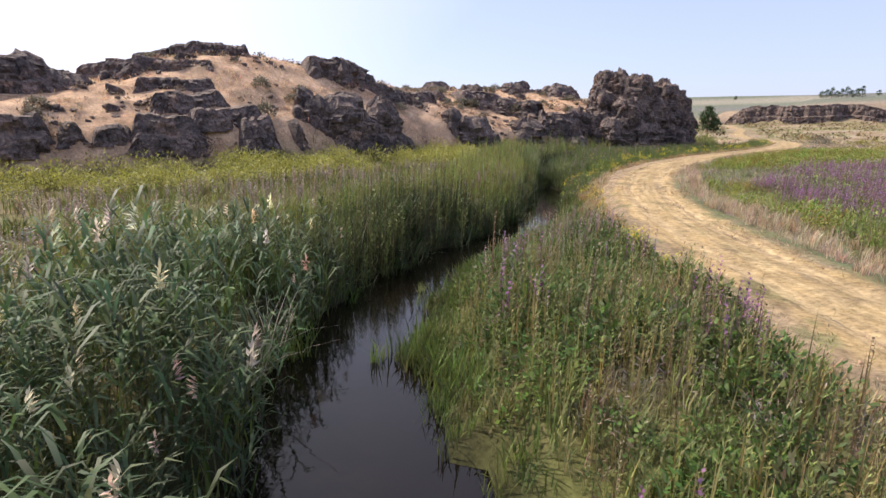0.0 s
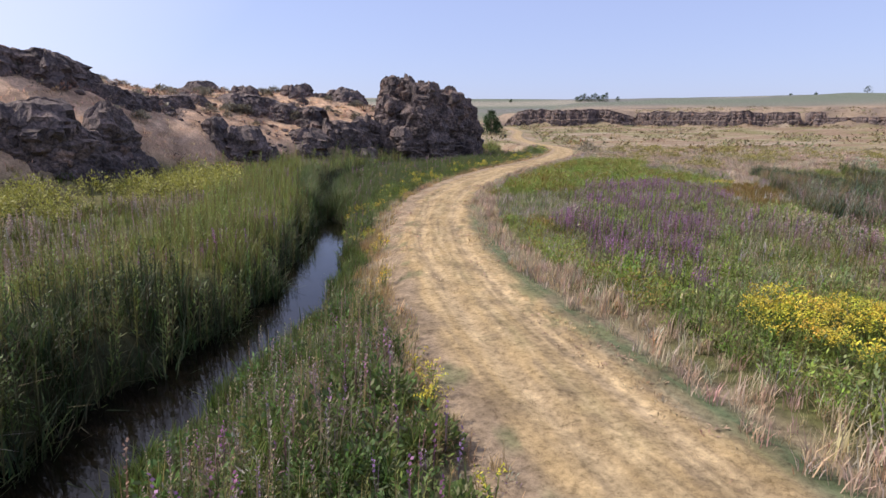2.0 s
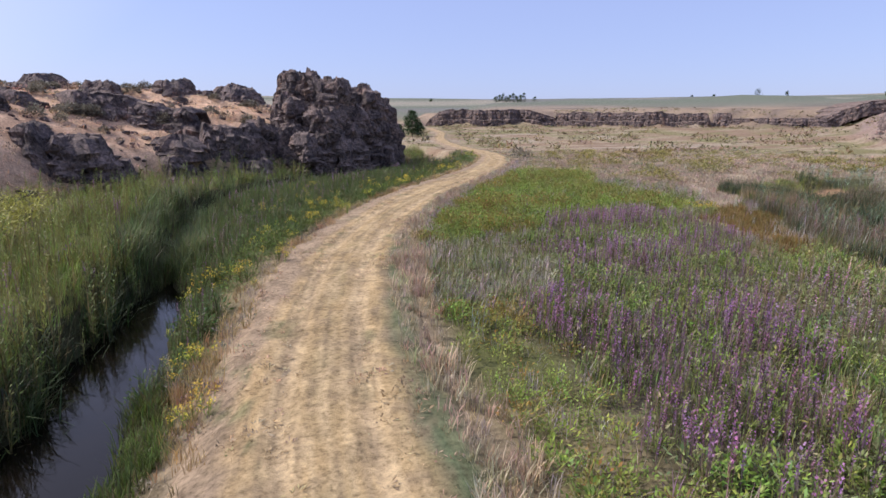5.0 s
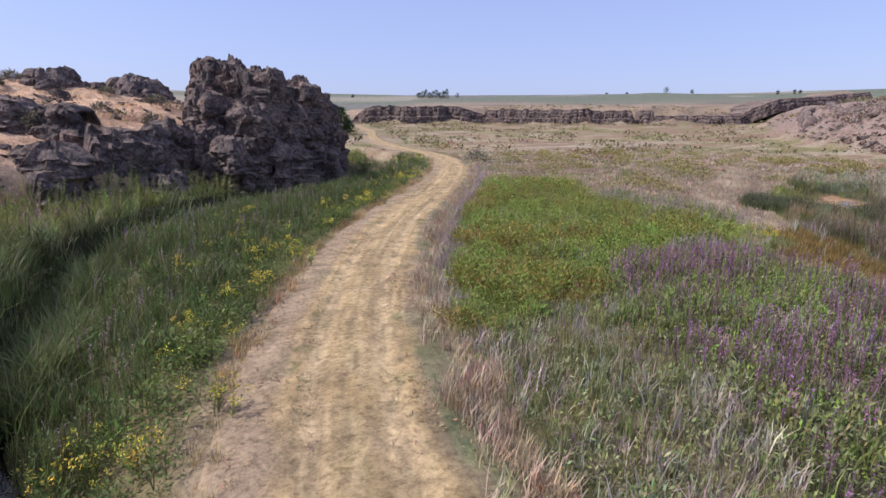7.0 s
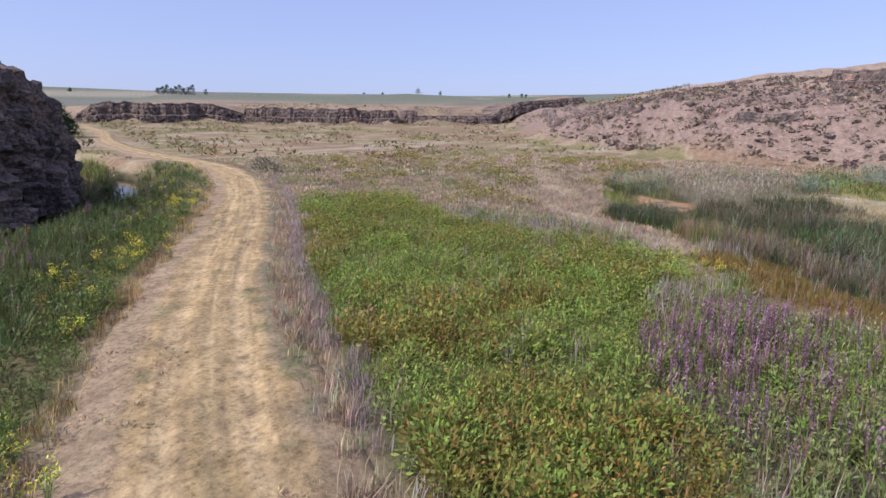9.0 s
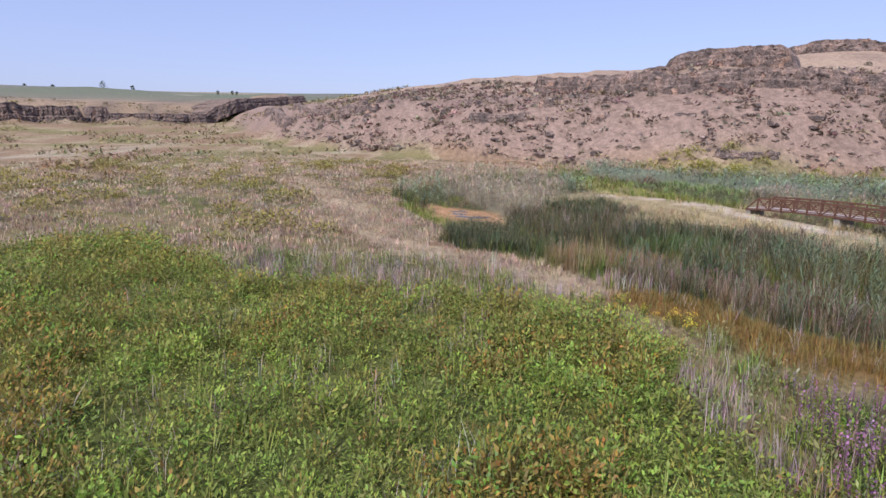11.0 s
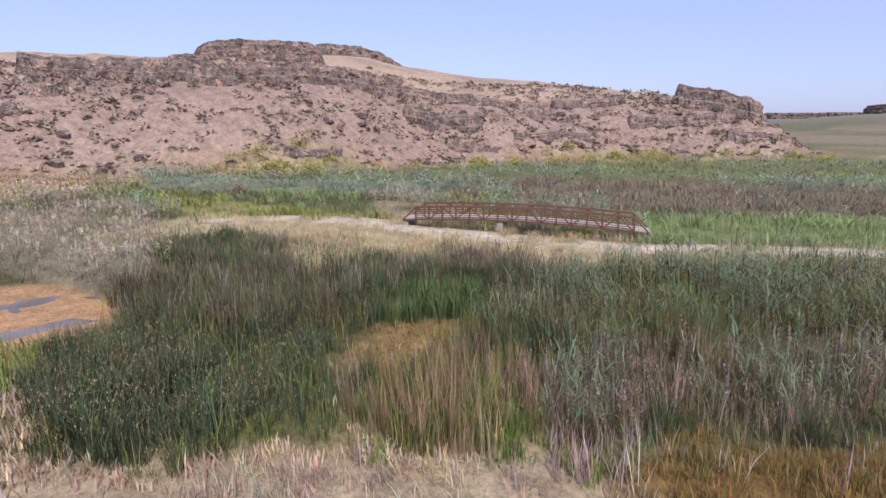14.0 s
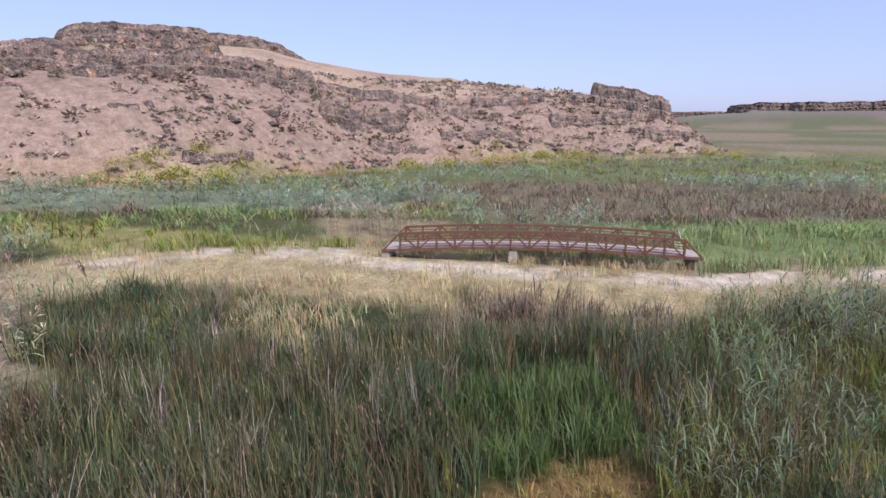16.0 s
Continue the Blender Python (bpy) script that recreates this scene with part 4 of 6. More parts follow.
# ---- footbridge ----
def footbridge():
    a, b = Vector((68.4, 23.75, 0)), Vector((53.8, 16.25, 0))
    L = (b - a).length
    yaw = math.degrees(math.atan2((b - a).y, (b - a).x))
    root = new("footbridge")
    root.matrix_world = pose(a.x, a.y, 2.0, 0, 0, yaw)
    tagged(root, "rust-brown steel truss footbridge with an arched plank deck", "bridge")
    W, H, N = 1.9, 0.88, 17

    def arch(s):
        return 0.32 * (1 - (2 * s - 1) ** 2)
    for side in (-W / 2, W / 2):
        for k in range(N):
            s0, s1 = k / N, (k + 1) / N
            x0, x1 = s0 * L, s1 * L
            z0, z1 = arch(s0), arch(s1)
            if 0 < k:
                part("post", bar(bmesh.new(), (x0, side, z0 - 0.05), (x0, side, z0 + H), 0.1, 0.1), MAT_STEEL, root)
            if 0 < k < N - 1:
                up = k % 2
                part("brace", bar(bmesh.new(), (x0, side, z0 + (H if up else 0)), (x1, side, z1 + (0 if up else H)), 0.075, 0.075), MAT_STEEL, root)
            part("bottom_chord", bar(bmesh.new(), (x0, side, z0), (x1, side, z1), 0.1, 0.12), MAT_STEEL, root)
            if 0 < k < N - 1:
                part("top_chord", bar(bmesh.new(), (x0, side, z0 + H), (x1, side, z1 + H), 0.13, 0.12), MAT_STEEL, root)
                for hh in (0.14, 0.28, 0.42, 0.56, 0.7):
                    part("rail", bar(bmesh.new(), (x0, side * 0.96, z0 + hh), (x1, side * 0.96, z1 + hh), 0.035, 0.035), MAT_STEEL, root)
        part("end_post", bar(bmesh.new(), (0, side, 0), (L / N, side, arch(1 / N) + H), 0.09, 0.09), MAT_STEEL, root)
        part("end_post", bar(bmesh.new(), (L, side, 0), (L - L / N, side, arch(1 / N) + H), 0.09, 0.09), MAT_STEEL, root)
    planks = 100
    for k in range(planks):
        s = (k + 0.5) / planks
        bm = bmesh.new()
        bmesh.ops.create_cube(bm, size=1, matrix=pose(s * L, 0, arch(s) + 0.05) @ Matrix.Diagonal((L / planks - 0.012, W - 0.1, 0.05, 1)))
        part("plank", bm, MAT_DECK, root)
    for k in range(1, N, 2):
        part("crossbeam", bar(bmesh.new(), (k / N * L, -W / 2, arch(k / N) - 0.06), (k / N * L, W / 2, arch(k / N) - 0.06), 0.1, 0.12), MAT_STEEL, root)
    for x in (0.15, L - 0.15, L * 0.42):
        bm = bmesh.new()
        bmesh.ops.create_cube(bm, size=1, matrix=pose(x, 0, -0.45 + arch(x / L) * 0.8) @ Matrix.Diagonal((0.45, W - 0.1, 0.85, 1)))
        bmesh.ops.bevel(bm, geom=bm.edges[:], offset=0.03, segments=1, affect="EDGES")
        part("abutment", bm, MAT_CONCRETE, root, "pale concrete footing")


footbridge()


# ---- plants: templates ----
class Plant:
    """Blades, leaves and stems of one plant; slot says which of the plant's colours a vertex takes."""

    def __init__(self, seed):
        self.r = random.Random(seed)
        self.v, self.t, self.s = [], [], []

    def blade(self, base, az, length, lean, droop, width, slot=0, tip_slot=None):
        """A tapering blade that leans out and droops: three triangles."""
        ca, sa = math.cos(az), math.sin(az)
        n = len(self.v)
        m = 0.55 * length
        x1, z1 = m * math.sin(lean), m * math.cos(lean)
        l2 = lean + droop
        x2, z2 = x1 + 0.45 * length * math.sin(l2), z1 + 0.45 * length * math.cos(l2)
        w = width / 2
        px, py = -sa * w, ca * w
        bx, by, bz = base
        self.v += [(bx - px * 0.7, by - py * 0.7, bz), (bx + px * 0.7, by + py * 0.7, bz),
                   (bx + ca * x1 + px, by + sa * x1 + py, bz + z1), (bx + ca * x1 - px, by + sa * x1 - py, bz + z1),
                   (bx + ca * x2, by + sa * x2, bz + z2)]
        self.t += [(n, n + 1, n + 2), (n, n + 2, n + 3), (n + 3, n + 2, n + 4)]
        ts = slot if tip_slot is None else tip_slot
        self.s += [slot, slot, slot, slot, ts]
        return bx + ca * x2, by + sa * x2, bz + z2

    def leaf(self, p, az, up, length, width, slot=0):
        """A short leaf: two triangles."""
        ca, sa, cu, su = math.cos(az), math.sin(az), math.cos(up), math.sin(up)
        n = len(self.v)
        x, y, z = p
        dx, dy, dz = ca * cu * length, sa * cu * length, su * length
        roll = self.r.uniform(-0.9, 0.9)
        lx, ly, lz = -sa * math.cos(roll) * width / 2, ca * math.cos(roll) * width / 2, math.sin(roll) * width / 2
        self.v += [(x, y, z), (x + dx * 0.5 + lx, y + dy * 0.5 + ly, z + dz * 0.5 + lz), (x + dx, y + dy, z + dz),
                   (x + dx * 0.5 - lx, y + dy * 0.5 - ly, z + dz * 0.5 - lz)]
        self.t += [(n, n + 1, n + 2), (n, n + 2, n + 3)]
        self.s += [slot] * 4

    def done(self):
        return np.array(self.v, float), np.array(self.t, int), np.array(self.s, int)


def t_tuft(seed, blades=9, height=0.6, spread=0.14, width=0.018, lean=0.45, droop=0.7):
    p = Plant(seed)
    for _ in range(blades):
        r = p.r
        a, q = r.uniform(0, 6.28), spread * math.sqrt(r.random())
        p.blade((q * math.cos(a), q * math.sin(a), -0.05), r.uniform(0, 6.28), height * r.uniform(0.6, 1.1), r.uniform(0, lean), r.uniform(0.1, droop), width * r.uniform(0.7, 1.3), 0 if r.random() < 0.75 else 1)
    return p.done()


def t_spike(seed, height=1.2, leaves=16, leaf=0.10, width=0.035, flower=0.0, stem=0.018):
    """An upright leafy stalk; the upper share may flower."""
    p = Plant(seed)
    r = p.r
    lean, az = r.uniform(0, 0.16), r.uniform(0, 6.28)
    p.blade((0, 0, -0.05), az, height, lean, 0.05, stem, 1)
    p.blade((0, 0, -0.05), az + 1.57, height, 0, 0.02, stem, 1)
    for k in range(leaves):
        f = 0.12 + 0.88 * (k + r.random()) / leaves
        h = height * f
        x = h * math.sin(lean)
        top = f > 1 - flower
        size = leaf * (1.15 - 0.75 * f) if not top else leaf * 0.5
        p.leaf((x * math.cos(az), x * math.sin(az), h * math.cos(lean)), k * 2.4 + r.uniform(-0.5, 0.5), r.uniform(0.45, 1.2), size * r.uniform(0.8, 1.3), width * (1.6 if top else 1.0), 2 if top else 0)
    return p.done()


def t_reed(seed, height=2.3, leaves=8, leaf=0.5, width=0.03, plume=True, head=0.035):
    """Common reed: stem, long arching leaves, feathery head."""
    p = Plant(seed)
    r = p.r
    lean, az = r.uniform(0.02, 0.3), r.uniform(0, 6.28)
    tip = p.blade((0, 0, -0.05), az, height, lean, 0.12, 0.018, 1)
    for k in range(leaves):
        f = 0.3 + 0.65 * (k + r.random()) / leaves
        h = height * f
        x = h * math.sin(lean)
        p.blade((x * math.cos(az), x * math.sin(az), h * math.cos(lean)), r.uniform(0, 6.28), leaf * r.uniform(0.7, 1.2), r.uniform(0.45, 1.1), r.uniform(0.4, 1.1), width * r.uniform(0.8, 1.4), 0)
    if plume:
        for k in range(15):
            p.leaf((tip[0] + r.gauss(0, 0.012), tip[1] + r.gauss(0, 0.012), tip[2] - 0.2 + 0.018 * k), az + r.uniform(-0.9, 0.9), r.uniform(-0.2, 1.2), r.uniform(0.10, 0.18), head, 2)
    return p.done()


def t_cattail(seed, blades=10, height=1.7, width=0.022, heads=0.22, head=(0.1, 0.035)):
    p = Plant(seed)
    r = p.r
    for k in range(blades):
        a, q = r.uniform(0, 6.28), 0.16 * math.sqrt(r.random())
        tip = p.blade((q * math.cos(a), q * math.sin(a), -0.1), r.uniform(0, 6.28), height * r.uniform(0.55, 1.08), r.uniform(0, 0.38), r.uniform(0, 0.9), width * r.uniform(0.7, 1.3), 0 if r.random() < 0.8 else 1)
        if r.random() < heads:
            p.leaf((tip[0], tip[1], tip[2] - 0.05), a, 1.0, *head, 2)
            if heads > 0.4:
                p.leaf((tip[0], tip[1], tip[2] - 0.09), a + 1.9, 0.7, *head, 2)
    return p.done()


def t_bush(seed, radius=0.35, height=0.5, leaves=40, leaf=0.09, width=0.05, tips=0.2):
    """A low dome of leaves on short twigs."""
    p = Plant(seed)
    r = p.r
    for k in range(leaves):
        a, e = r.uniform(0, 6.28), math.asin(r.uniform(0.0, 1.0))
        s = r.uniform(0.55, 1.05)
        pos = (radius * s * math.cos(a) * math.cos(e), radius * s * math.sin(a) * math.cos(e), height * s * (0.12 + 0.88 * math.sin(e)))
        slot = 2 if (r.random() < tips and s > 0.85) else (1 if r.random() < 0.22 else 0)
        p.leaf(pos, a + r.uniform(-1, 1), e * 0.6 + r.uniform(-0.4, 0.7), leaf * r.uniform(0.7, 1.4), width * r.uniform(0.7, 1.3), slot)
    for k in range(3):
        p.blade((0, 0, -0.05), r.uniform(0, 6.28), height, r.uniform(0.2, 0.8), 0.1, 0.02, 1)
    return p.done()


def t_flowerhead(seed, height=0.9, stems=4):
    """Goldenrod: leafy stems with broad flower heads."""
    p = Plant(seed)
    r = p.r
    for k in range(stems):
        az, lean = r.uniform(0, 6.28), r.uniform(0, 0.35)
        h = height * r.uniform(0.75, 1.1)
        tip = p.blade((0, 0, -0.05), az, h, lean, 0.1, 0.02, 1)
        for j in range(8):
            f = 0.2 + 0.7 * j / 8
            p.leaf((tip[0] * f, tip[1] * f, tip[2] * f), j * 2.4, 0.5, 0.12, 0.035, 0)
        for j in range(13):
            p.leaf((tip[0] + r.gauss(0, 0.06), tip[1] + r.gauss(0, 0.06), tip[2] - r.uniform(0, 0.2)), r.uniform(0, 6.28), r.uniform(0.1, 1.1), 0.07, 0.035, 2)
    return p.done()


def widen(tpl, f):
    """The same plant at a coarser grain: fewer, wider blades are used farther from the track."""
    v, t, s = tpl
    return v * np.array((f, f, 1.0)), t, s


def grow(templates, px, py, scale_lo, scale_hi, palette, seed, vary=0.18, stretch=1.0, lean_wind=0.05):
    """All plants of one species as arrays: vertices, triangles, colours."""
    g = np.random.default_rng(seed)
    n = len(px)
    pz = ground_at(px, py)
    which = g.integers(0, len(templates), n)
    yaw = g.uniform(0, 2 * np.pi, n)
    sc = g.uniform(scale_lo, scale_hi, n) * (0.62 + 0.76 * fbm(px / 1.5, py / 1.5, 43, 2))
    out_v, out_t, out_c, base = [], [], [], 0
    pal = np.array(palette)
    patch = fbm(px / 2.5, py / 2.5, seed % 17 + 40, 3)
    for k, (v, t, s) in enumerate(templates):
        i = np.nonzero(which == k)[0]
        if not len(i):
            continue
        c, sn, q = np.cos(yaw[i])[:, None], np.sin(yaw[i])[:, None], sc[i][:, None]
        x = (v[None, :, 0] * c - v[None, :, 1] * sn) * q * stretch + v[None, :, 2] * q * lean_wind
        y = (v[None, :, 0] * sn + v[None, :, 1] * c) * q * stretch
        z = v[None, :, 2] * q
        P = np.stack([x + px[i][:, None], y + py[i][:, None], z + pz[i][:, None]], -1).reshape(-1, 3)
        T = (t[None] + (np.arange(len(i)) * len(v))[:, None, None]).reshape(-1, 3) + base
        tone = 1 + vary * g.normal(0, 1, (len(i), 1, 1)) + 0.5 * (patch[i][:, None, None] - 0.5)
        hue = 1 + 0.09 * g.normal(0, 1, (len(i), 1, 3))
        C = (pal[s][None] * np.clip(tone, 0.4, 1.8) * hue).reshape(-1, 3)
        out_v.append(P)
        out_t.append(T)
        out_c.append(np.clip(C, 0.004, 0.9))
        base += len(P)
    return np.concatenate(out_v), np.concatenate(out_t), np.concatenate(out_c)


# ---- plants: where they grow ----
VIEW = [(5, 2), (6, 14), (9.5, 26), (13, 36), (20, 45), (28, 50), (38, 48), (50, 44)]


def noisy(x, y, amp=1.6, size=3.0, seed=50):
    return x + amp * (fbm(x / size, y / size, seed, 3) - 0.5) * 2, y + amp * (fbm(x / size, y / size, seed + 7, 3) - 0.5) * 2


def context(x, y):
    """Distances that decide what grows at a place."""
    u, v = noisy(x, y)
    f = {"x": x, "y": y, "u": u, "v": v}
    f["road"], f["rside"], _ = polyline_dist(x, y, ROAD)
    f["creek"], f["cside"], al = polyline_dist(x, y, CREEK)
    f["water"] = np.where((y > 45) & (y < 72), 0.15, creek_half(al) + np.where(f["cside"] > 0, -0.4, 0.1))
    f["hl"], f["hr"] = polygon_dist(u, v, HILL_L), polygon_dist(u, v, HILL_R)
    f["marsh"] = polygon_dist(u, v, MARSH)
    f["mud"] = polygon_dist(u, v, MUD)
    f["path"], _, _ = polyline_dist(u, v, PATH)
    f["gravel"], _, _ = polyline_dist(u, v, GRAVEL)
    f["view"], _, _ = polyline_dist(x, y, VIEW)
    f["rn"] = f["road"] + 0.7 * (fbm(x / 1.4, y / 1.4, 61, 3) - 0.5)
    return f


def zone_of(f):
    """One zone number for each place."""
    x, y, u, v = f["x"], f["y"], f["u"], f["v"]
    inp = lambda pts: polygon_dist(u, v, pts) > 0
    left = f["cside"] > 0
    right_road = f["rside"] < 0
    bands = fbm(u / 26 - v / 40, v / 7 + u / 14, 71, 3)
    conds = [
        ((f["creek"] < f["water"]) & ((y < 44) | (y > 72)), 0), ((f["creek"] < 1.7) & (y > 43) & (y < 73), 38),
        ((f["rn"] < np.where(right_road, 2.0, 2.3)), 1),
        ((f["hl"] > 1.0), 2), ((f["hr"] > 0.0), 3),
        (left & (v < 13.2) & (f["creek"] < 5.0 + 0.25 * np.clip(7 - v, 0, 8)), 4),                       # tall reeds
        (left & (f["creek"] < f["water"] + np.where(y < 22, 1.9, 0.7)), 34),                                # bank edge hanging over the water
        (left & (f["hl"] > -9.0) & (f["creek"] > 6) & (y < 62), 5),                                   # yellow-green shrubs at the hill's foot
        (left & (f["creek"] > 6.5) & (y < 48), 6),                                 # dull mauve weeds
        (left & (y < 25) & (f["creek"] < 4.2), 40),                                  # green bank, its shade put into the plants' colour
        (left, 7),                                                                # olive bank weeds
        (~left & ~right_road & (f["creek"] < f["water"] + 0.9) & (y < 32), 35),      # low sedge at the water
        (~right_road & (f["rn"] < np.where((y > 22) & (y < 38), 3.7, 3.0)), 8),                                        # dry verge, creek side
        (~right_road & (f["rn"] < 4.6) & (y > 37), 31),                              # herbs and goldenrod by the track
        (~right_road & (y > 12.5 + 2 * fbm(x / 2, y / 2, 73)) & (y < 25), 39),      # dark leafy herbs by the creek
        (~right_road & (y < 27), 9),                                               # stalky weeds between creek and track
        (~right_road, 10),                                                         # dark bank grass with goldenrod
        (right_road & (f["rn"] < np.where(y < 23, 4.0, np.where(y < 40, 3.3, 2.85))), 11),
        (right_road & (f["rn"] < 3.5) & (y > 42) & (y < 84), 47),                     # lilac dry weeds beyond the verge                                        # pale dry verge
        (inp(GOLD_A), 12),
        (polygon_dist(x + 0.6 * (u - x), y + 0.6 * (v - y), CLEARING) > 0.25 * (fbm(x / 0.6, y / 0.6, 75, 2) * 4 - 2), 13),
        (f["mud"] > -0.3, 14),
        ((f["gravel"] < 0.95) & (fbm(x / 3, y / 3, 25) > 0.43), 15),
        ((f["path"] < 1.25), 16),
        (inp(EDGE), 41), (inp(FRESHREED), 46), (inp(TAWNY), 44), (inp(MAUVEMARSH), 45), (inp(SPECKLED), 43), (inp(BROWNRUSH), 42), (inp(TANPLUME), 22), (inp(YELLOWRUSH), 25),
        (inp(GREENBAND), 27), (inp(BROWNBAND), np.where(bands < 0.6, 26, 24)), (inp(FARTEAL), 24), (inp(GOLDGRASS), 23), (inp(GOLD_B), 33), (inp(LILAC), 29), (inp(BROWNTOP), 26), (inp(BLEACH), 32), (inp(PURPLE), 17), (inp(MAT), 18), (inp(RUST), 19),
        (inp(CATTAIL), 20), (inp(PHRAG), 21), (inp(PINK), 22),
        ((f["marsh"] > 0) & (f["gravel"] < 5.5), 23),                              # pale grass round the bridge
        ((f["marsh"] > 0) & (v > 0.5 * u - 10) & (u < 73), np.where(bands < 0.47, 20, np.where(bands < 0.56, 36, 25))), ((f["marsh"] > 0) & (bands < 0.42), 24), ((f["marsh"] > 0) & (bands < 0.52), 25), ((f["marsh"] > 0) & (bands < 0.60), 26), (f["marsh"] > 0, 27),
        ((y < 34) & (x > 21 + 0.3 * (y - 20)) & (fbm(u / 5, v / 5, 72, 3) > 0.44), 37), ((y < 34) & (x < 40), 28),                                                 # mixed meadow
        ((x < 47) & (y < 52), 29),                                                 # grey dry stalks
        (np.full(x.shape, True), 30),                                             # open flats
    ]
    return np.select([c for c, _ in conds], [np.broadcast_to(k, x.shape) for _, k in conds], 30)


def scatter(seed, x0, x1, y0, y1, per_m2):
    g = np.random.default_rng(seed)
    n = int((x1 - x0) * (y1 - y0) * per_m2)
    return g.uniform(x0, x1, n), g.uniform(y0, y1, n), g.uniform(0, 1, n)


# colours: leaf, stem, flower or head
DARK = [(0.13, 0.17, 0.06), (0.12, 0.115, 0.055), (0.16, 0.14, 0.08)]
PALETEAL = [(0.25, 0.31, 0.215), (0.26, 0.26, 0.17), (0.42, 0.38, 0.29)]
SOFTGREEN = [(0.205, 0.28, 0.11), (0.25, 0.27, 0.13), (0.3, 0.29, 0.16)]
SOFTBROWN = [(0.22, 0.185, 0.13), (0.2, 0.155, 0.11), (0.29, 0.23, 0.18)]
BRIGHT = [(0.20, 0.24, 0.08), (0.25, 0.24, 0.11), (0.26, 0.24, 0.12)]
ROSY = [(0.21, 0.18, 0.12), (0.2, 0.155, 0.11), (0.28, 0.2, 0.18)]
TURNING = [(0.265, 0.21, 0.05), (0.24, 0.18, 0.055), (0.36, 0.18, 0.05)]
OLIVEMAT = [(0.25, 0.255, 0.06), (0.23, 0.2, 0.06), (0.33, 0.27, 0.07)]
PALEGOLD = [(0.47, 0.395, 0.23), (0.39, 0.32, 0.18), (0.5, 0.4, 0.26)]
HAY = [(0.60, 0.42, 0.275), (0.48, 0.33, 0.21), (0.5, 0.38, 0.25)]
STUBBLE = [(0.41, 0.305, 0.185), (0.3, 0.23, 0.15), (0.45, 0.34, 0.2)]
OLIVE = [(0.15, 0.18, 0.042), (0.17, 0.14, 0.06), (0.20, 0.19, 0.06)]
GREEN = [(0.12, 0.17, 0.040), (0.12, 0.13, 0.05), (0.16, 0.19, 0.05)]
FRESH = [(0.215, 0.305, 0.055), (0.21, 0.24, 0.065), (0.27, 0.31, 0.065)]
# the creek bank's shade is put into the next two greens
SHADETINT = [(0.052, 0.08, 0.027), (0.08, 0.076, 0.036), (0.14, 0.13, 0.06)]
HALFSHADETINT = [(0.125, 0.165, 0.045), (0.13, 0.12, 0.05), (0.18, 0.17, 0.065)]
BANK = [(0.21, 0.255, 0.062), (0.21, 0.185, 0.075), (0.25, 0.23, 0.085)]
STALK = [(0.26, 0.26, 0.095), (0.27, 0.22, 0.11), (0.36, 0.3, 0.18)]
TAN = [(0.42, 0.31, 0.19), (0.33, 0.22, 0.13), (0.45, 0.33, 0.2)]
SAGEGREEN = [(0.235, 0.275, 0.11), (0.26, 0.23, 0.12), (0.31, 0.3, 0.165)]
PATHSTRAW = [(0.45, 0.365, 0.27), (0.35, 0.28, 0.2), (0.5, 0.4, 0.3)]
REED = [(0.078, 0.118, 0.052), (0.13, 0.13, 0.06), (0.66, 0.56, 0.42)]
GREYGREEN = [(0.22, 0.235, 0.08), (0.28, 0.23, 0.10), (0.26, 0.23, 0.14)]
CAT = [(0.072, 0.108, 0.058), (0.13, 0.11, 0.05), (0.22, 0.15, 0.08)]
RUSTC = [(0.235, 0.155, 0.05), (0.2, 0.165, 0.055), (0.3, 0.19, 0.08)]
FLATSTRAW = [(0.46, 0.36, 0.27), (0.36, 0.28, 0.2), (0.5, 0.39, 0.28)]
STRAW = [(0.48, 0.385, 0.265), (0.40, 0.31, 0.21), (0.5, 0.4, 0.26)]
GOLDEN = [(0.42, 0.31, 0.15), (0.33, 0.24, 0.10), (0.5, 0.36, 0.16)]
MAUVE = [(0.26, 0.215, 0.165), (0.25, 0.19, 0.15), (0.33, 0.255, 0.235)]
DEAD = [(0.42, 0.36, 0.31), (0.32, 0.26, 0.23), (0.48, 0.41, 0.36)]
VIOLET = [(0.15, 0.145, 0.08), (0.2, 0.125, 0.13), (0.315, 0.155, 0.275)]
YELLOW = [(0.15, 0.21, 0.04), (0.16, 0.18, 0.05), (0.6, 0.5, 0.06)]
TEAL = [(0.15, 0.195, 0.115), (0.17, 0.165, 0.09), (0.40, 0.34, 0.24)]
LILACS = [(0.42, 0.34, 0.33), (0.33, 0.25, 0.24), (0.46, 0.37, 0.38)]
SEEDRUSH = [(0.068, 0.098, 0.05), (0.1, 0.092, 0.048), (0.3, 0.24, 0.14)]
MOSS = [(0.24, 0.2, 0.065), (0.25, 0.17, 0.085), (0.3, 0.25, 0.09)]
TAWNYC = [(0.3, 0.225, 0.125), (0.24, 0.17, 0.1), (0.35, 0.26, 0.15)]
RUSHBROWN = [(0.115, 0.115, 0.058), (0.15, 0.11, 0.065), (0.21, 0.15, 0.11)]
MEADOWG = [(0.185, 0.245, 0.062), (0.15, 0.155, 0.06), (0.2, 0.22, 0.06)]
HERB = [(0.092, 0.15, 0.037), (0.11, 0.12, 0.05), (0.16, 0.2, 0.05)]
LIVELY = [(0.095, 0.145, 0.05), (0.13, 0.16, 0.06), (0.2, 0.22, 0.09)]
BROWN = [(0.155, 0.125, 0.07), (0.15, 0.11, 0.06), (0.24, 0.18, 0.12)]
PINKISH = [(0.3, 0.28, 0.19), (0.29, 0.23, 0.16), (0.5, 0.42, 0.34)]


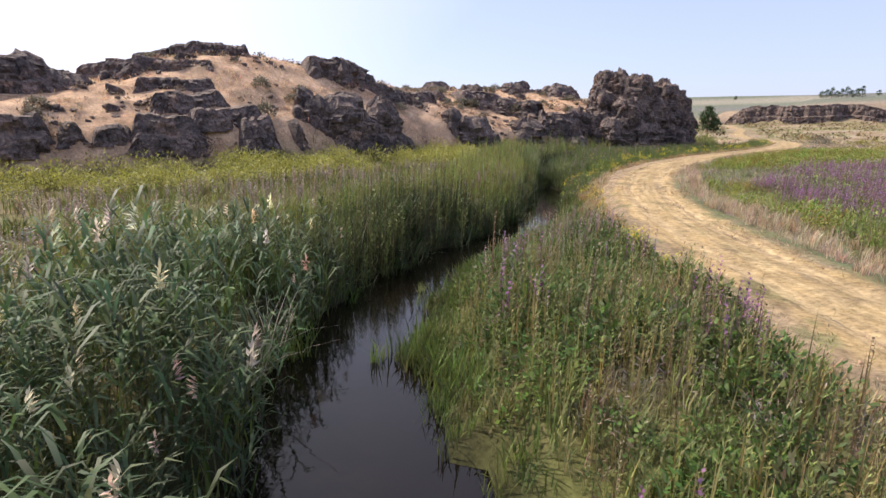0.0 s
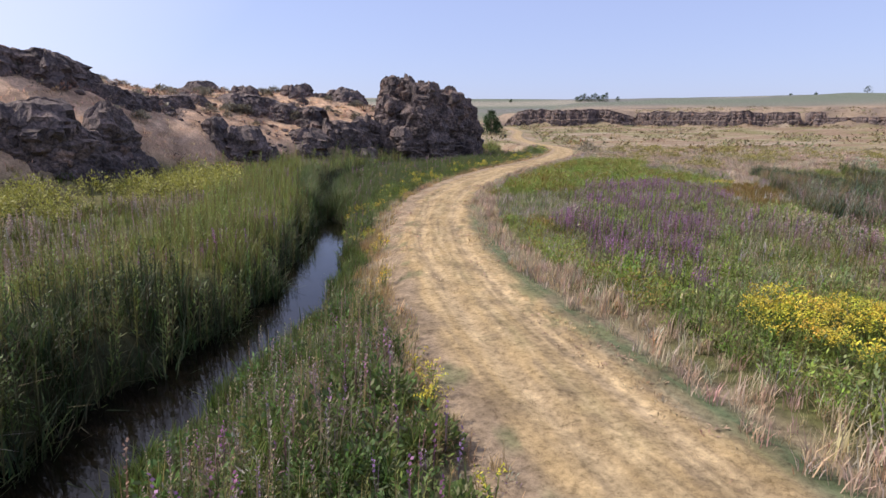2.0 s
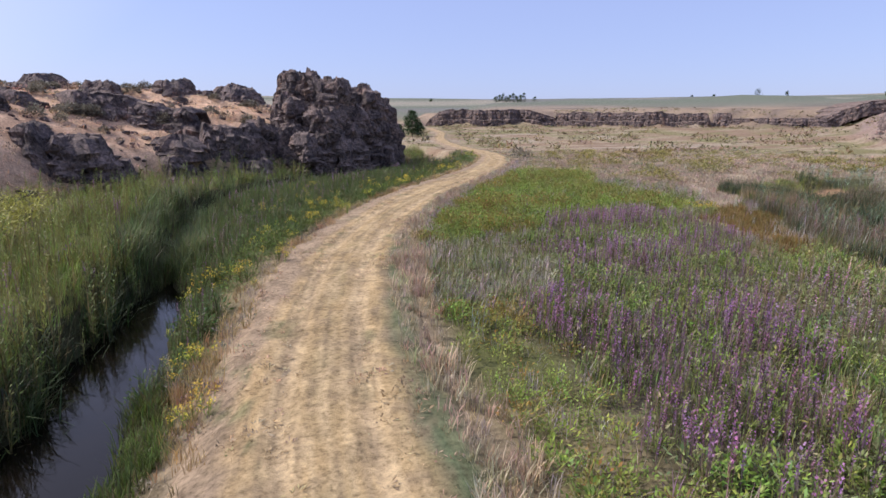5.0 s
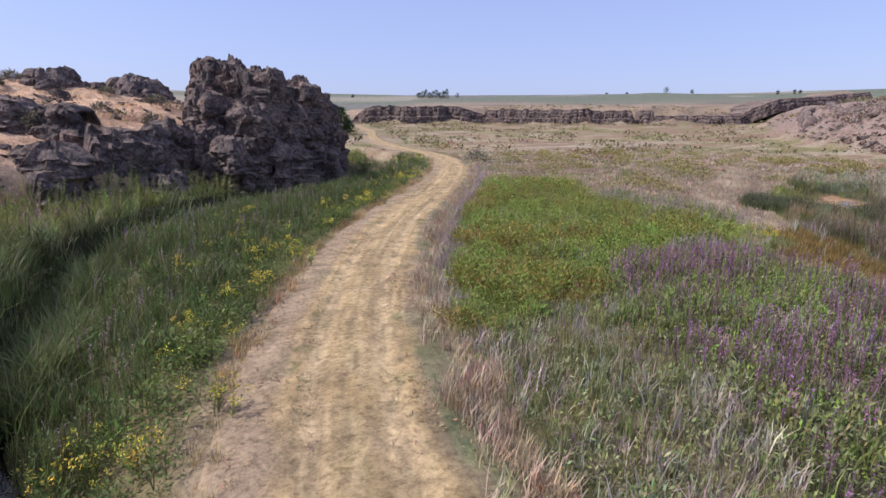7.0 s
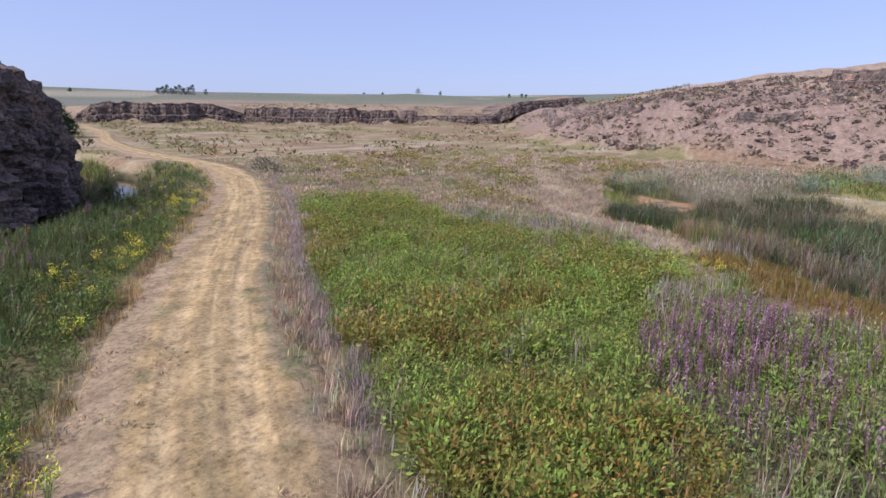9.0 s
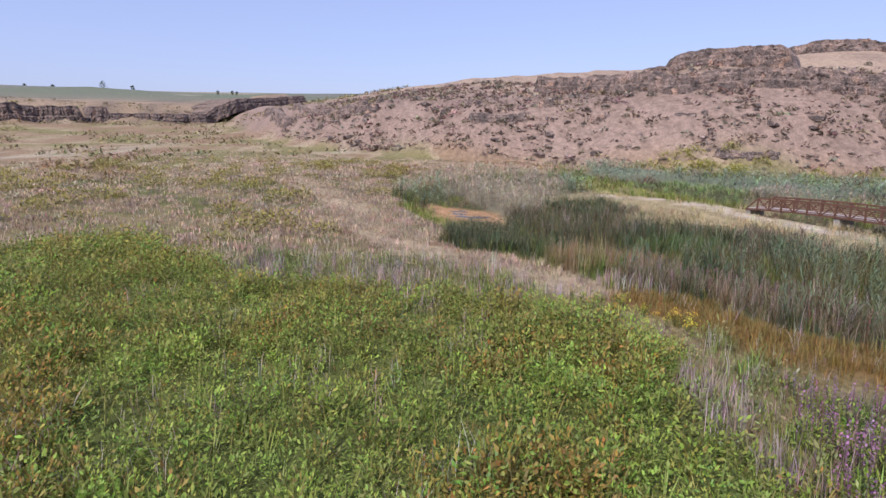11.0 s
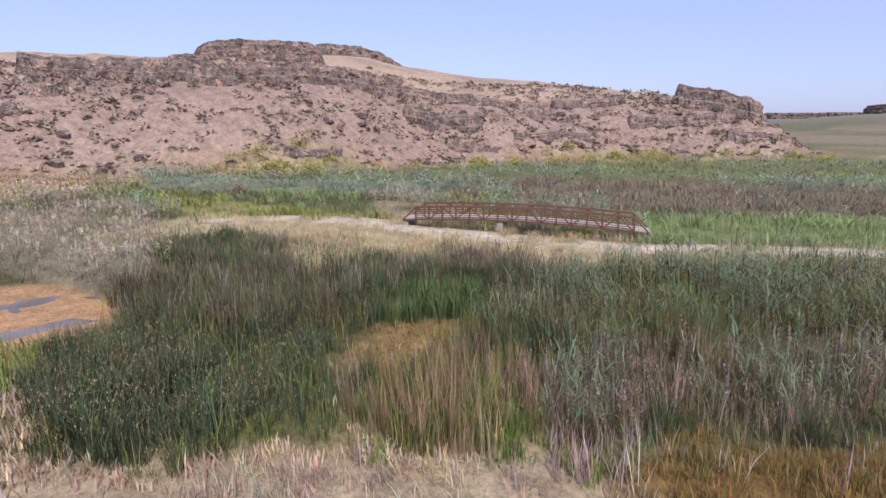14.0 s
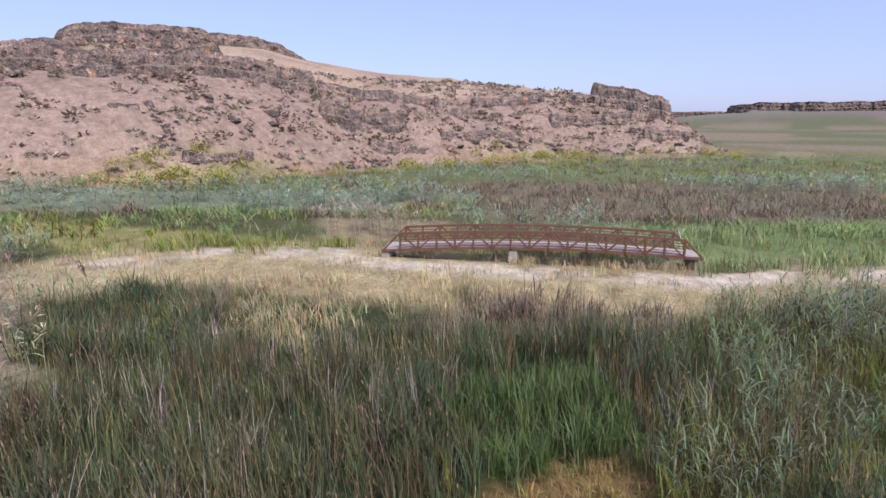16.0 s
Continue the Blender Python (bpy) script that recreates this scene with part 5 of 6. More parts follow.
def several(maker, n, seed, **kw):
    return [maker(seed + k, **kw) for k in range(n)]


SPECIES = [
    # name, label, zones, templates, plants per square metre, scale, palette
    ("reed_bed", "tall blue-green reeds with pale feathery heads over the creek", (4,), several(t_reed, 9, 100, height=1.95, leaves=12, leaf=0.52, width=0.036, plume=False) + several(t_reed, 1, 117, height=2.15, leaves=11, leaf=0.5, width=0.036, head=0.04), 14, (0.75, 1.1), REED),
    ("reed_undergrowth", "green grass blades under the tall reeds", (4,), several(t_tuft, 5, 120, blades=9, height=1.3, width=0.026, spread=0.25), 8, (0.7, 1.2), GREEN),
    ("bank_weeds", "tall olive-green weeds on the creek bank", (7,), several(t_spike, 6, 140, height=1.45, leaves=24, leaf=0.17, width=0.032, stem=0.02), 10, (0.65, 1.2), BANK),
    # paler weed tops over darker grass: the bank's light and shade as colour
    ("overhanging_weeds", "green weeds hanging over the water, toned down for shade", (34,), several(t_spike, 6, 144, height=1.75, leaves=26, leaf=0.2, width=0.035, stem=0.02), 12, (0.75, 1.25), HALFSHADETINT),
    ("overhanging_grass", "long arching grass on the water's edge", (34,), several(t_tuft, 6, 146, blades=12, height=1.35, width=0.024, spread=0.3, lean=0.9, droop=0.9), 12, (0.7, 1.2), SHADETINT),
    ("dark_bank_grass", "dark green grass between creek and track", (10,), several(t_tuft, 6, 148, blades=11, height=1.05, width=0.024, spread=0.22, lean=0.4, droop=0.6), 7, (0.5, 1.1), DARK),
    ("dark_bank_herbs", "leafy green herbs between creek and track", (10,), several(t_bush, 6, 152, radius=0.34, height=0.62, leaves=38, leaf=0.12, width=0.05, tips=0.1), 6, (0.5, 1.2), HERB),
    ("dark_bank_goldenrod", "scattered goldenrod in the bank herbs", (10, 8), several(t_flowerhead, 4, 156, height=0.8), 0.5, (0.7, 1.1), YELLOW),
    ("dark_bank_weeds", "grey-brown weeds between creek and track", (10,), several(t_spike, 5, 149, height=0.95, leaves=18, leaf=0.1, width=0.03, flower=0.3), 1.0, (0.6, 1.15), MAUVE),
    ("bank_grass", "deep green grass among the bank weeds", (7,), several(t_tuft, 5, 150, blades=10, height=1.0, width=0.022, spread=0.2), 9, (0.6, 1.1), BANK),
    ("mauve_weeds", "dull mauve-brown weeds behind the reeds", (6,), several(t_spike, 5, 160, height=0.9, leaves=16, leaf=0.11, width=0.034, flower=0.5), 6, (0.7, 1.1), MAUVE),
    ("mauve_undergrowth", "olive grass between dull weeds", (6, 5), several(t_tuft, 5, 165, blades=8, height=0.75, width=0.026), 7, (0.7, 1.1), OLIVE),
    ("stalky_weeds", "upright grey-green weed stalks beside the track", (9,), several(t_spike, 8, 170, height=1.0, leaves=30, leaf=0.13, width=0.017), 8, (0.6, 1.15), GREYGREEN),
    ("water_sedge", "low fresh green sedge at the water's edge", (35,), several(t_tuft, 5, 174, blades=12, height=0.62, width=0.022, spread=0.22, lean=0.6, droop=0.7), 26, (0.6, 1.2), GREEN),
    ("stalk_grass", "yellow-green grass between the weed stalks", (9,), several(t_tuft, 6, 176, blades=13, height=0.65, width=0.024, spread=0.26), 9, (0.6, 1.25), BRIGHT),
    ("bank_herbs", "low leafy green herbs under the stalks", (9,), several(t_bush, 5, 180, radius=0.36, height=0.62, leaves=46, leaf=0.12, width=0.055, tips=0.1), 10, (0.6, 1.15), HERB),
    ("bank_loosestrife", "scattered purple loosestrife among green stalks", (9, 7, 10), several(t_spike, 4, 190, height=1.1, leaves=22, leaf=0.1, width=0.034, flower=0.45), 2.2, (0.6, 1.05), VIOLET),
    ("brown_weeds", "dry brown weed tufts between green herbs", (9, 39), several(t_bush, 4, 200, radius=0.3, height=0.55, leaves=44, leaf=0.1, width=0.024, tips=0.3), 3.0, (0.6, 1.1), MAUVE),
    ("track_herbs", "leafy green herbs along the edge of the track", (31,), several(t_bush, 5, 203, radius=0.32, height=0.6, leaves=34, leaf=0.11, width=0.05, tips=0.1), 8, (0.6, 1.2), GREEN),
    ("track_goldenrod", "yellow goldenrod along the edge of the track", (31,), several(t_flowerhead, 4, 206, height=0.75), 1.0, (0.7, 1.1), YELLOW),
    ("bleached_grass", "bleached bent dry grass at the meadow edge", (32,), several(t_tuft, 6, 208, blades=10, height=0.75, width=0.02, spread=0.2, lean=0.7, droop=0.8), 11, (0.6, 1.15), DEAD),
    ("bleach_green", "green grass under the bleached stems", (32,), several(t_tuft, 6, 209, blades=10, height=0.6, width=0.022, spread=0.22), 13, (0.6, 1.15), BRIGHT),
    ("dark_bank_stalks", "dark green stalks on the far bank", (10,), several(t_spike, 5, 210, height=1.1, leaves=18, leaf=0.1, width=0.028), 7, (0.6, 1.1), GREEN),
    ("verge_grass", "tall pale dry grass along the track", (11,), several(t_tuft, 6, 220, blades=12, height=0.62, width=0.018, spread=0.16, lean=0.5), 22, (0.6, 1.15), STRAW),
    ("verge_grass_west", "golden and mauve dry grass beside the track", (8,), several(t_tuft, 6, 230, blades=11, height=0.5, width=0.016, spread=0.18), 20, (0.4, 1.15), GOLDEN),
    ("sparse_goldenrod", "scattered yellow goldenrod in green herbs", (33,), several(t_flowerhead, 4, 236, height=0.75), 2.2, (0.6, 1.0), YELLOW),
    ("goldenrod_herbs", "olive herbs under the goldenrod", (33,), several(t_bush, 4, 238, radius=0.3, height=0.5, leaves=30, leaf=0.1, width=0.045), 6, (0.6, 1.1), FRESH),
    ("mauve_meadow", "mauve and grey-brown weeds in the meadow", (37,), several(t_spike, 6, 243, height=0.8, leaves=18, leaf=0.1, width=0.036, flower=0.4), 7, (0.6, 1.1), MAUVE),
    ("mauve_meadow_grass", "olive grass under the mauve weeds", (37,), several(t_tuft, 5, 245, blades=9, height=0.55, width=0.022, spread=0.2), 8, (0.6, 1.2), OLIVE),
    ("mauve_meadow_purple", "faded purple loosestrife among mauve weeds", (37,), several(t_spike, 5, 247, height=0.85, leaves=18, leaf=0.1, width=0.036, flower=0.4), 2.5, (0.6, 1.1), VIOLET),
    ("goldenrod", "bright yellow goldenrod clump in the meadow", (12,), several(t_flowerhead, 5, 240, height=0.95), 10, (0.7, 1.15), YELLOW),
    ("meadow_loosestrife", "magenta-purple loosestrife patch in the meadow", (17,), several(t_spike, 7, 250, height=0.95, leaves=20, leaf=0.10, width=0.03, flower=0.5), 14, (0.6, 1.1), VIOLET),
    ("meadow_undergrowth", "green and olive grass between the loosestrife", (17, 28, 29), several(t_tuft, 5, 260, blades=9, height=0.6, width=0.02, spread=0.2), 8, (0.6, 1.2), MEADOWG),
    ("meadow_herbs", "mixed green and orange-tipped herbs in the meadow", (28, 17), several(t_bush, 6, 270, radius=0.3, height=0.55, leaves=34, leaf=0.1, width=0.045, tips=0.25), 6, (0.6, 1.2), FRESH),
    ("low_shrub_mat", "dense mat of low green shrubs", (18,), several(t_bush, 8, 280, radius=0.34, height=0.52, leaves=38, leaf=0.078, width=0.038, tips=0.08), 11, (0.4, 1.65), FRESH),
    ("olive_shrub_mat", "low yellow-olive shrubs in the green mat", (18,), several(t_bush, 8, 665, radius=0.34, height=0.52, leaves=38, leaf=0.078, width=0.038, tips=0.2), 5, (0.4, 1.65), OLIVEMAT),
    ("orange_shrub_mat", "low shrubs turning orange and olive", (18,), several(t_bush, 8, 284, radius=0.34, height=0.54, leaves=32, leaf=0.078, width=0.038, tips=0.12), 3.5, (0.45, 1.6), TURNING),
    ("grey_stalks", "dry grey-lilac stalks standing in the meadow", (29,), several(t_tuft, 6, 290, blades=8, height=0.85, width=0.016, spread=0.15, lean=0.3, droop=0.3), 8, (0.6, 1.15), LILACS),
    ("meadow_dry_stalks", "bleached dry grass stems among the herbs", (17, 18, 28, 19), several(t_tuft, 6, 300, blades=6, height=0.9, width=0.014, spread=0.12, lean=0.45, droop=0.5), 1.5, (0.6, 1.1), DEAD),
    ("rust_grass", "rust-brown and olive marsh-edge grass", (19,), several(t_tuft, 6, 310, blades=11, height=0.5, width=0.018, spread=0.2), 12, (0.6, 1.1), RUSTC),
    ("dry_path_grass", "pale beige bent dry grass strip", (16,), several(t_tuft, 6, 320, blades=13, height=0.55, width=0.014, spread=0.22, lean=1.0, droop=0.9), 13, (0.6, 1.1), PATHSTRAW),
    ("cattails", "dark green cattails with brown heads in the marsh", (20,), several(t_cattail, 8, 330, blades=11, height=1.5, width=0.02), 12, (0.6, 1.15), CAT),
    ("cattail_stalks", "brown seeding rush stalks among the cattails", (20, 21), several(t_tuft, 5, 340, blades=8, height=1.35, width=0.014, lean=0.25, droop=0.4), 6, (0.6, 1.2), BROWN),
    ("brown_marsh_grass", "brown and tawny grass between the cattails", (36,), several(t_tuft, 6, 343, blades=10, height=1.1, width=0.018, spread=0.2, lean=0.4, droop=0.7), 11, (0.6, 1.2), ROSY),
    ("cattail_olive", "olive rushes among the dark cattails", (20,), several(t_tuft, 6, 345, blades=9, height=1.2, width=0.02, lean=0.4, droop=0.8), 3, (0.6, 1.2), OLIVE),
    ("marsh_reeds", "grey-green arching reeds in the marsh", (21,), several(t_reed, 8, 350, height=1.85, leaves=11, leaf=0.45, width=0.021, plume=False), 9, (0.55, 1.15), TEAL),
    ("marsh_undergrowth", "olive marsh grass under the reeds", (21,), several(t_tuft, 5, 360, blades=10, height=1.1, width=0.02, spread=0.2), 8, (0.6, 1.2), OLIVE),
    ("plumed_reeds", "reeds with dense pinkish-beige seed heads", (22,), several(t_reed, 6, 370, height=1.75, leaves=6, leaf=0.4, width=0.026, head=0.022), 11, (0.75, 1.15), PINKISH),
    ("bridge_grass", "pale yellow grass round the footbridge", (23,), several(t_tuft, 6, 380, blades=11, height=0.65, width=0.015, spread=0.24), 8, (0.6, 1.15), PALEGOLD),
    ("teal_reeds", "blue-green reed band across the marsh", (24,), several(t_reed, 6, 390, height=1.5, leaves=9, leaf=0.45, width=0.034, plume=False), 8, (0.7, 1.15), PALETEAL),
    ("olive_rushes", "yellow-olive rush band across the marsh", (25,), several(t_tuft, 6, 400, blades=8, height=0.85, width=0.028, spread=0.28), 11, (0.5, 1.2), BANK),
    ("brown_rushes", "brown rush band across the marsh", (26,), several(t_tuft, 6, 410, blades=10, height=1.2, width=0.026, spread=0.25), 9, (0.6, 1.1), SOFTBROWN),
    ("green_rushes", "fresh green rushes across the marsh", (27,), several(t_tuft, 6, 420, blades=11, height=1.0, width=0.026, spread=0.25), 9, (0.6, 1.1), SOFTGREEN),
    ("flat_straw", "low straw-coloured grass on the open flats", (30,), several(t_tuft, 6, 430, blades=8, height=0.4, width=0.03, spread=0.3), 13, (0.6, 1.2), FLATSTRAW),
    ("flat_rust", "rusty low growth on the open flats", (30,), several(t_tuft, 6, 440, blades=10, height=0.5, width=0.03, spread=0.28), 4, (0.6, 1.2), RUSTC),
    ("clearing_litter", "yellow-green moss and flattened dead reeds", (13,), several(t_tuft, 6, 450, blades=8, height=0.45, width=0.02, lean=1.4, droop=0.3), 20, (0.5, 1.1), MOSS),
    ("hill_grass", "dry golden bunchgrass on the western ridge", (2,), several(t_tuft, 6, 460, blades=8, height=0.42, width=0.02, spread=0.3, lean=0.9), 14, (0.5, 1.2), HAY),
    ("verge_mauve", "brown-mauve dry weeds beside the track", (8,), several(t_bush, 4, 234, radius=0.22, height=0.32, leaves=22, leaf=0.09, width=0.03, tips=0.3), 4, (0.5, 1.1), MAUVE),
    ("track_stubble", "short mown stubble on the dirt track", (1,), several(t_tuft, 6, 470, blades=6, height=0.14, width=0.016, spread=0.13, lean=1.1), 19, (0.6, 1.4), STUBBLE),
    ("yellow_stalks", "pale yellow-green seeding weed stalks beside the track", (9, 39), several(t_spike, 8, 475, height=1.15, leaves=30, leaf=0.085, width=0.014, stem=0.016, flower=0.3), 6, (0.6, 1.15), STALK),
    ("tan_tufts", "dry tan grass tufts among the green weeds", (9, 28), several(t_tuft, 6, 480, blades=14, height=0.6, width=0.014, spread=0.25, lean=0.8), 3, (0.6, 1.15), TAN),
    ("track_spikes", "dark upright seed spikes near the track", (9,), several(t_spike, 4, 485, height=1.5, leaves=34, leaf=0.06, width=0.03, stem=0.03, flower=0.5), 0.25, (0.8, 1.15), BROWN),
    ("creek_thicket", "tall green grass closing over the narrow creek", (38,), several(t_tuft, 6, 490, blades=12, height=1.75, width=0.026, spread=0.3, lean=0.55, droop=0.8), 14, (0.7, 1.15), DARK),
    ("meadow_bushes", "sage-green bushy herbs filling the meadow", (32, 28, 37, 17, 29), several(t_bush, 6, 495, radius=0.3, height=0.5, leaves=19, leaf=0.11, width=0.04, tips=0.15), 6, (0.6, 1.25), SAGEGREEN),
    ("meadow_spikes", "sage-green leafy stalks in the meadow", (32, 28), several(t_spike, 6, 500, height=0.75, leaves=22, leaf=0.1, width=0.02), 6, (0.6, 1.25), SAGEGREEN),
    ("tawny_rushes", "tawny yellow rushes among the cattails", (20, 36), several(t_tuft, 6, 505, blades=8, height=1.2, width=0.014, lean=0.3, droop=0.7), 1.2, (0.6, 1.15), STALK),
    # bank plants coloured darker for the shade on this side
    ("shade_tinted_bank_weeds", "weeds on the shaded creek bank, shade put in their colour", (40,), several(t_spike, 6, 510, height=1.45, leaves=24, leaf=0.17, width=0.03, stem=0.02), 9, (0.65, 1.2), SHADETINT),
    ("shade_tinted_bank_grass", "grass on the shaded creek bank, shade put in its colour", (40,), several(t_tuft, 6, 515, blades=11, height=1.1, width=0.022, spread=0.22, lean=0.6, droop=0.9), 12, (0.6, 1.15), SHADETINT),
    ("dark_herbs", "dark green leafy herbs between creek and track", (39,), several(t_bush, 7, 520, radius=0.36, height=0.62, leaves=44, leaf=0.12, width=0.05, tips=0.08), 9, (0.6, 1.2), HERB),
    ("dark_herb_grass", "green grass blades among the dark herbs", (39,), several(t_tuft, 6, 525, blades=11, height=0.8, width=0.02, spread=0.24, lean=0.5), 9, (0.6, 1.15), GREEN),
    ("dark_herb_stalks", "dry mauve and grey weed stalks among the herbs", (39,), several(t_spike, 6, 530, height=0.9, leaves=24, leaf=0.09, width=0.018, flower=0.4), 3, (0.6, 1.15), MAUVE),
    ("dark_herb_flowers", "purple loosestrife among the dark herbs", (39,), several(t_spike, 4, 535, height=0.95, leaves=20, leaf=0.09, width=0.026, flower=0.4), 1.5, (0.6, 1.1), VIOLET),
    ("edge_shrubs", "olive and orange low shrubs along the meadow edge", (41,), several(t_bush, 7, 550, radius=0.34, height=0.56, leaves=34, leaf=0.09, width=0.042, tips=0.12), 5, (0.6, 1.3), TURNING),
    ("edge_herbs", "fresh green herbs among the orange shrubs", (41,), several(t_bush, 6, 557, radius=0.32, height=0.5, leaves=32, leaf=0.09, width=0.042, tips=0.05), 9, (0.6, 1.2), FRESH),
    ("edge_stems", "bleached dry stems along the meadow edge", (41, 47), several(t_tuft, 5, 563, blades=8, height=0.75, width=0.014, spread=0.18, lean=0.5, droop=0.6), 2.5, (0.6, 1.2), DEAD),
    ("lilac_weeds", "dry lilac-grey weeds beyond the verge of the track", (47,), several(t_tuft, 7, 568, blades=14, height=0.6, width=0.016, spread=0.24, lean=0.6, droop=0.5), 13, (0.6, 1.2), LILACS),
    ("brown_topped_rushes", "brown-mauve rushes over dark green stems", (42,), several(t_cattail, 7, 575, blades=12, height=1.4, width=0.018, heads=0.3, head=(0.12, 0.022)), 10, (0.6, 1.2), RUSHBROWN),
    ("brown_rush_green", "dark green rush blades among brown rushes", (42,), several(t_cattail, 6, 582, blades=9, height=1.3, width=0.02), 5, (0.6, 1.1), CAT),
    ("grey_rush_stalks", "bleached grey stalks leaning out of the rushes", (42, 45, 20), several(t_tuft, 6, 588, blades=7, height=1.45, width=0.013, spread=0.2, lean=0.5, droop=0.4), 1.6, (0.7, 1.2), DEAD),
    ("seeding_rushes", "dark green rushes dotted with small tan seed heads", (43,), several(t_cattail, 8, 594, blades=13, height=1.25, width=0.017, heads=0.55, head=(0.05, 0.02)), 13, (0.6, 1.2), SEEDRUSH),
    ("seeding_rush_olive", "olive blades among the seeding rushes", (43,), several(t_tuft, 6, 603, blades=9, height=1.0, width=0.018, lean=0.45, droop=0.8), 4, (0.6, 1.2), OLIVE),
    ("tawny_stalks", "tall tawny dry rush stalks", (44,), several(t_tuft, 7, 610, blades=11, height=1.3, width=0.014, spread=0.18, lean=0.3, droop=0.4), 7, (0.6, 1.2), TAWNYC),
    ("tawny_green", "dark green blades between tawny stalks", (44,), several(t_cattail, 6, 618, blades=10, height=1.05, width=0.018), 7, (0.6, 1.15), GREEN),
    ("mauve_marsh_weeds", "mauve-brown weeds among the marsh reeds", (45,), several(t_spike, 7, 625, height=1.05, leaves=24, leaf=0.12, width=0.028, flower=0.4), 7, (0.6, 1.2), ROSY),
    ("mauve_marsh_grass", "olive-brown grass in the mauve marsh weeds", (45,), several(t_tuft, 6, 633, blades=10, height=1.0, width=0.018, spread=0.22, lean=0.5, droop=0.8), 8, (0.6, 1.2), BROWN),
    ("mauve_marsh_reeds", "single grey-green reeds among mauve weeds", (45,), several(t_reed, 7, 640, height=1.7, leaves=10, leaf=0.45, width=0.021, plume=False), 3, (0.6, 1.15), TEAL),
    ("mauve_marsh_flowers", "sparse purple loosestrife in the marsh", (45, 44), several(t_spike, 4, 648, height=1.0, leaves=20, leaf=0.09, width=0.028, flower=0.4), 1.0, (0.7, 1.1), VIOLET),
    ("fresh_reeds", "lively green reeds in the middle of the marsh", (46,), several(t_cattail, 7, 653, blades=12, height=1.3, width=0.022, heads=0.0), 12, (0.6, 1.15), LIVELY),
    ("track_tufts", "low brown and green tufts on the track", (1,), several(t_bush, 6, 661, radius=0.1, height=0.09, leaves=14, leaf=0.07, width=0.02, tips=0.3), 6, (0.5, 1.6), STUBBLE),
    ("goldenrod_leaves", "green leafy herbs under the yellow goldenrod", (12,), several(t_bush, 5, 540, radius=0.32, height=0.6, leaves=30, leaf=0.12, width=0.045, tips=0.1), 6, (0.7, 1.15), FRESH),
]
BLOCKS = [  # seed, bounds, candidate points per square metre
    (1, -34, 60, 3, 72), (2, 24, 125, -96, 3), (3, 60, 125, 3, 72), (4, -30, 135, 72, 112)]


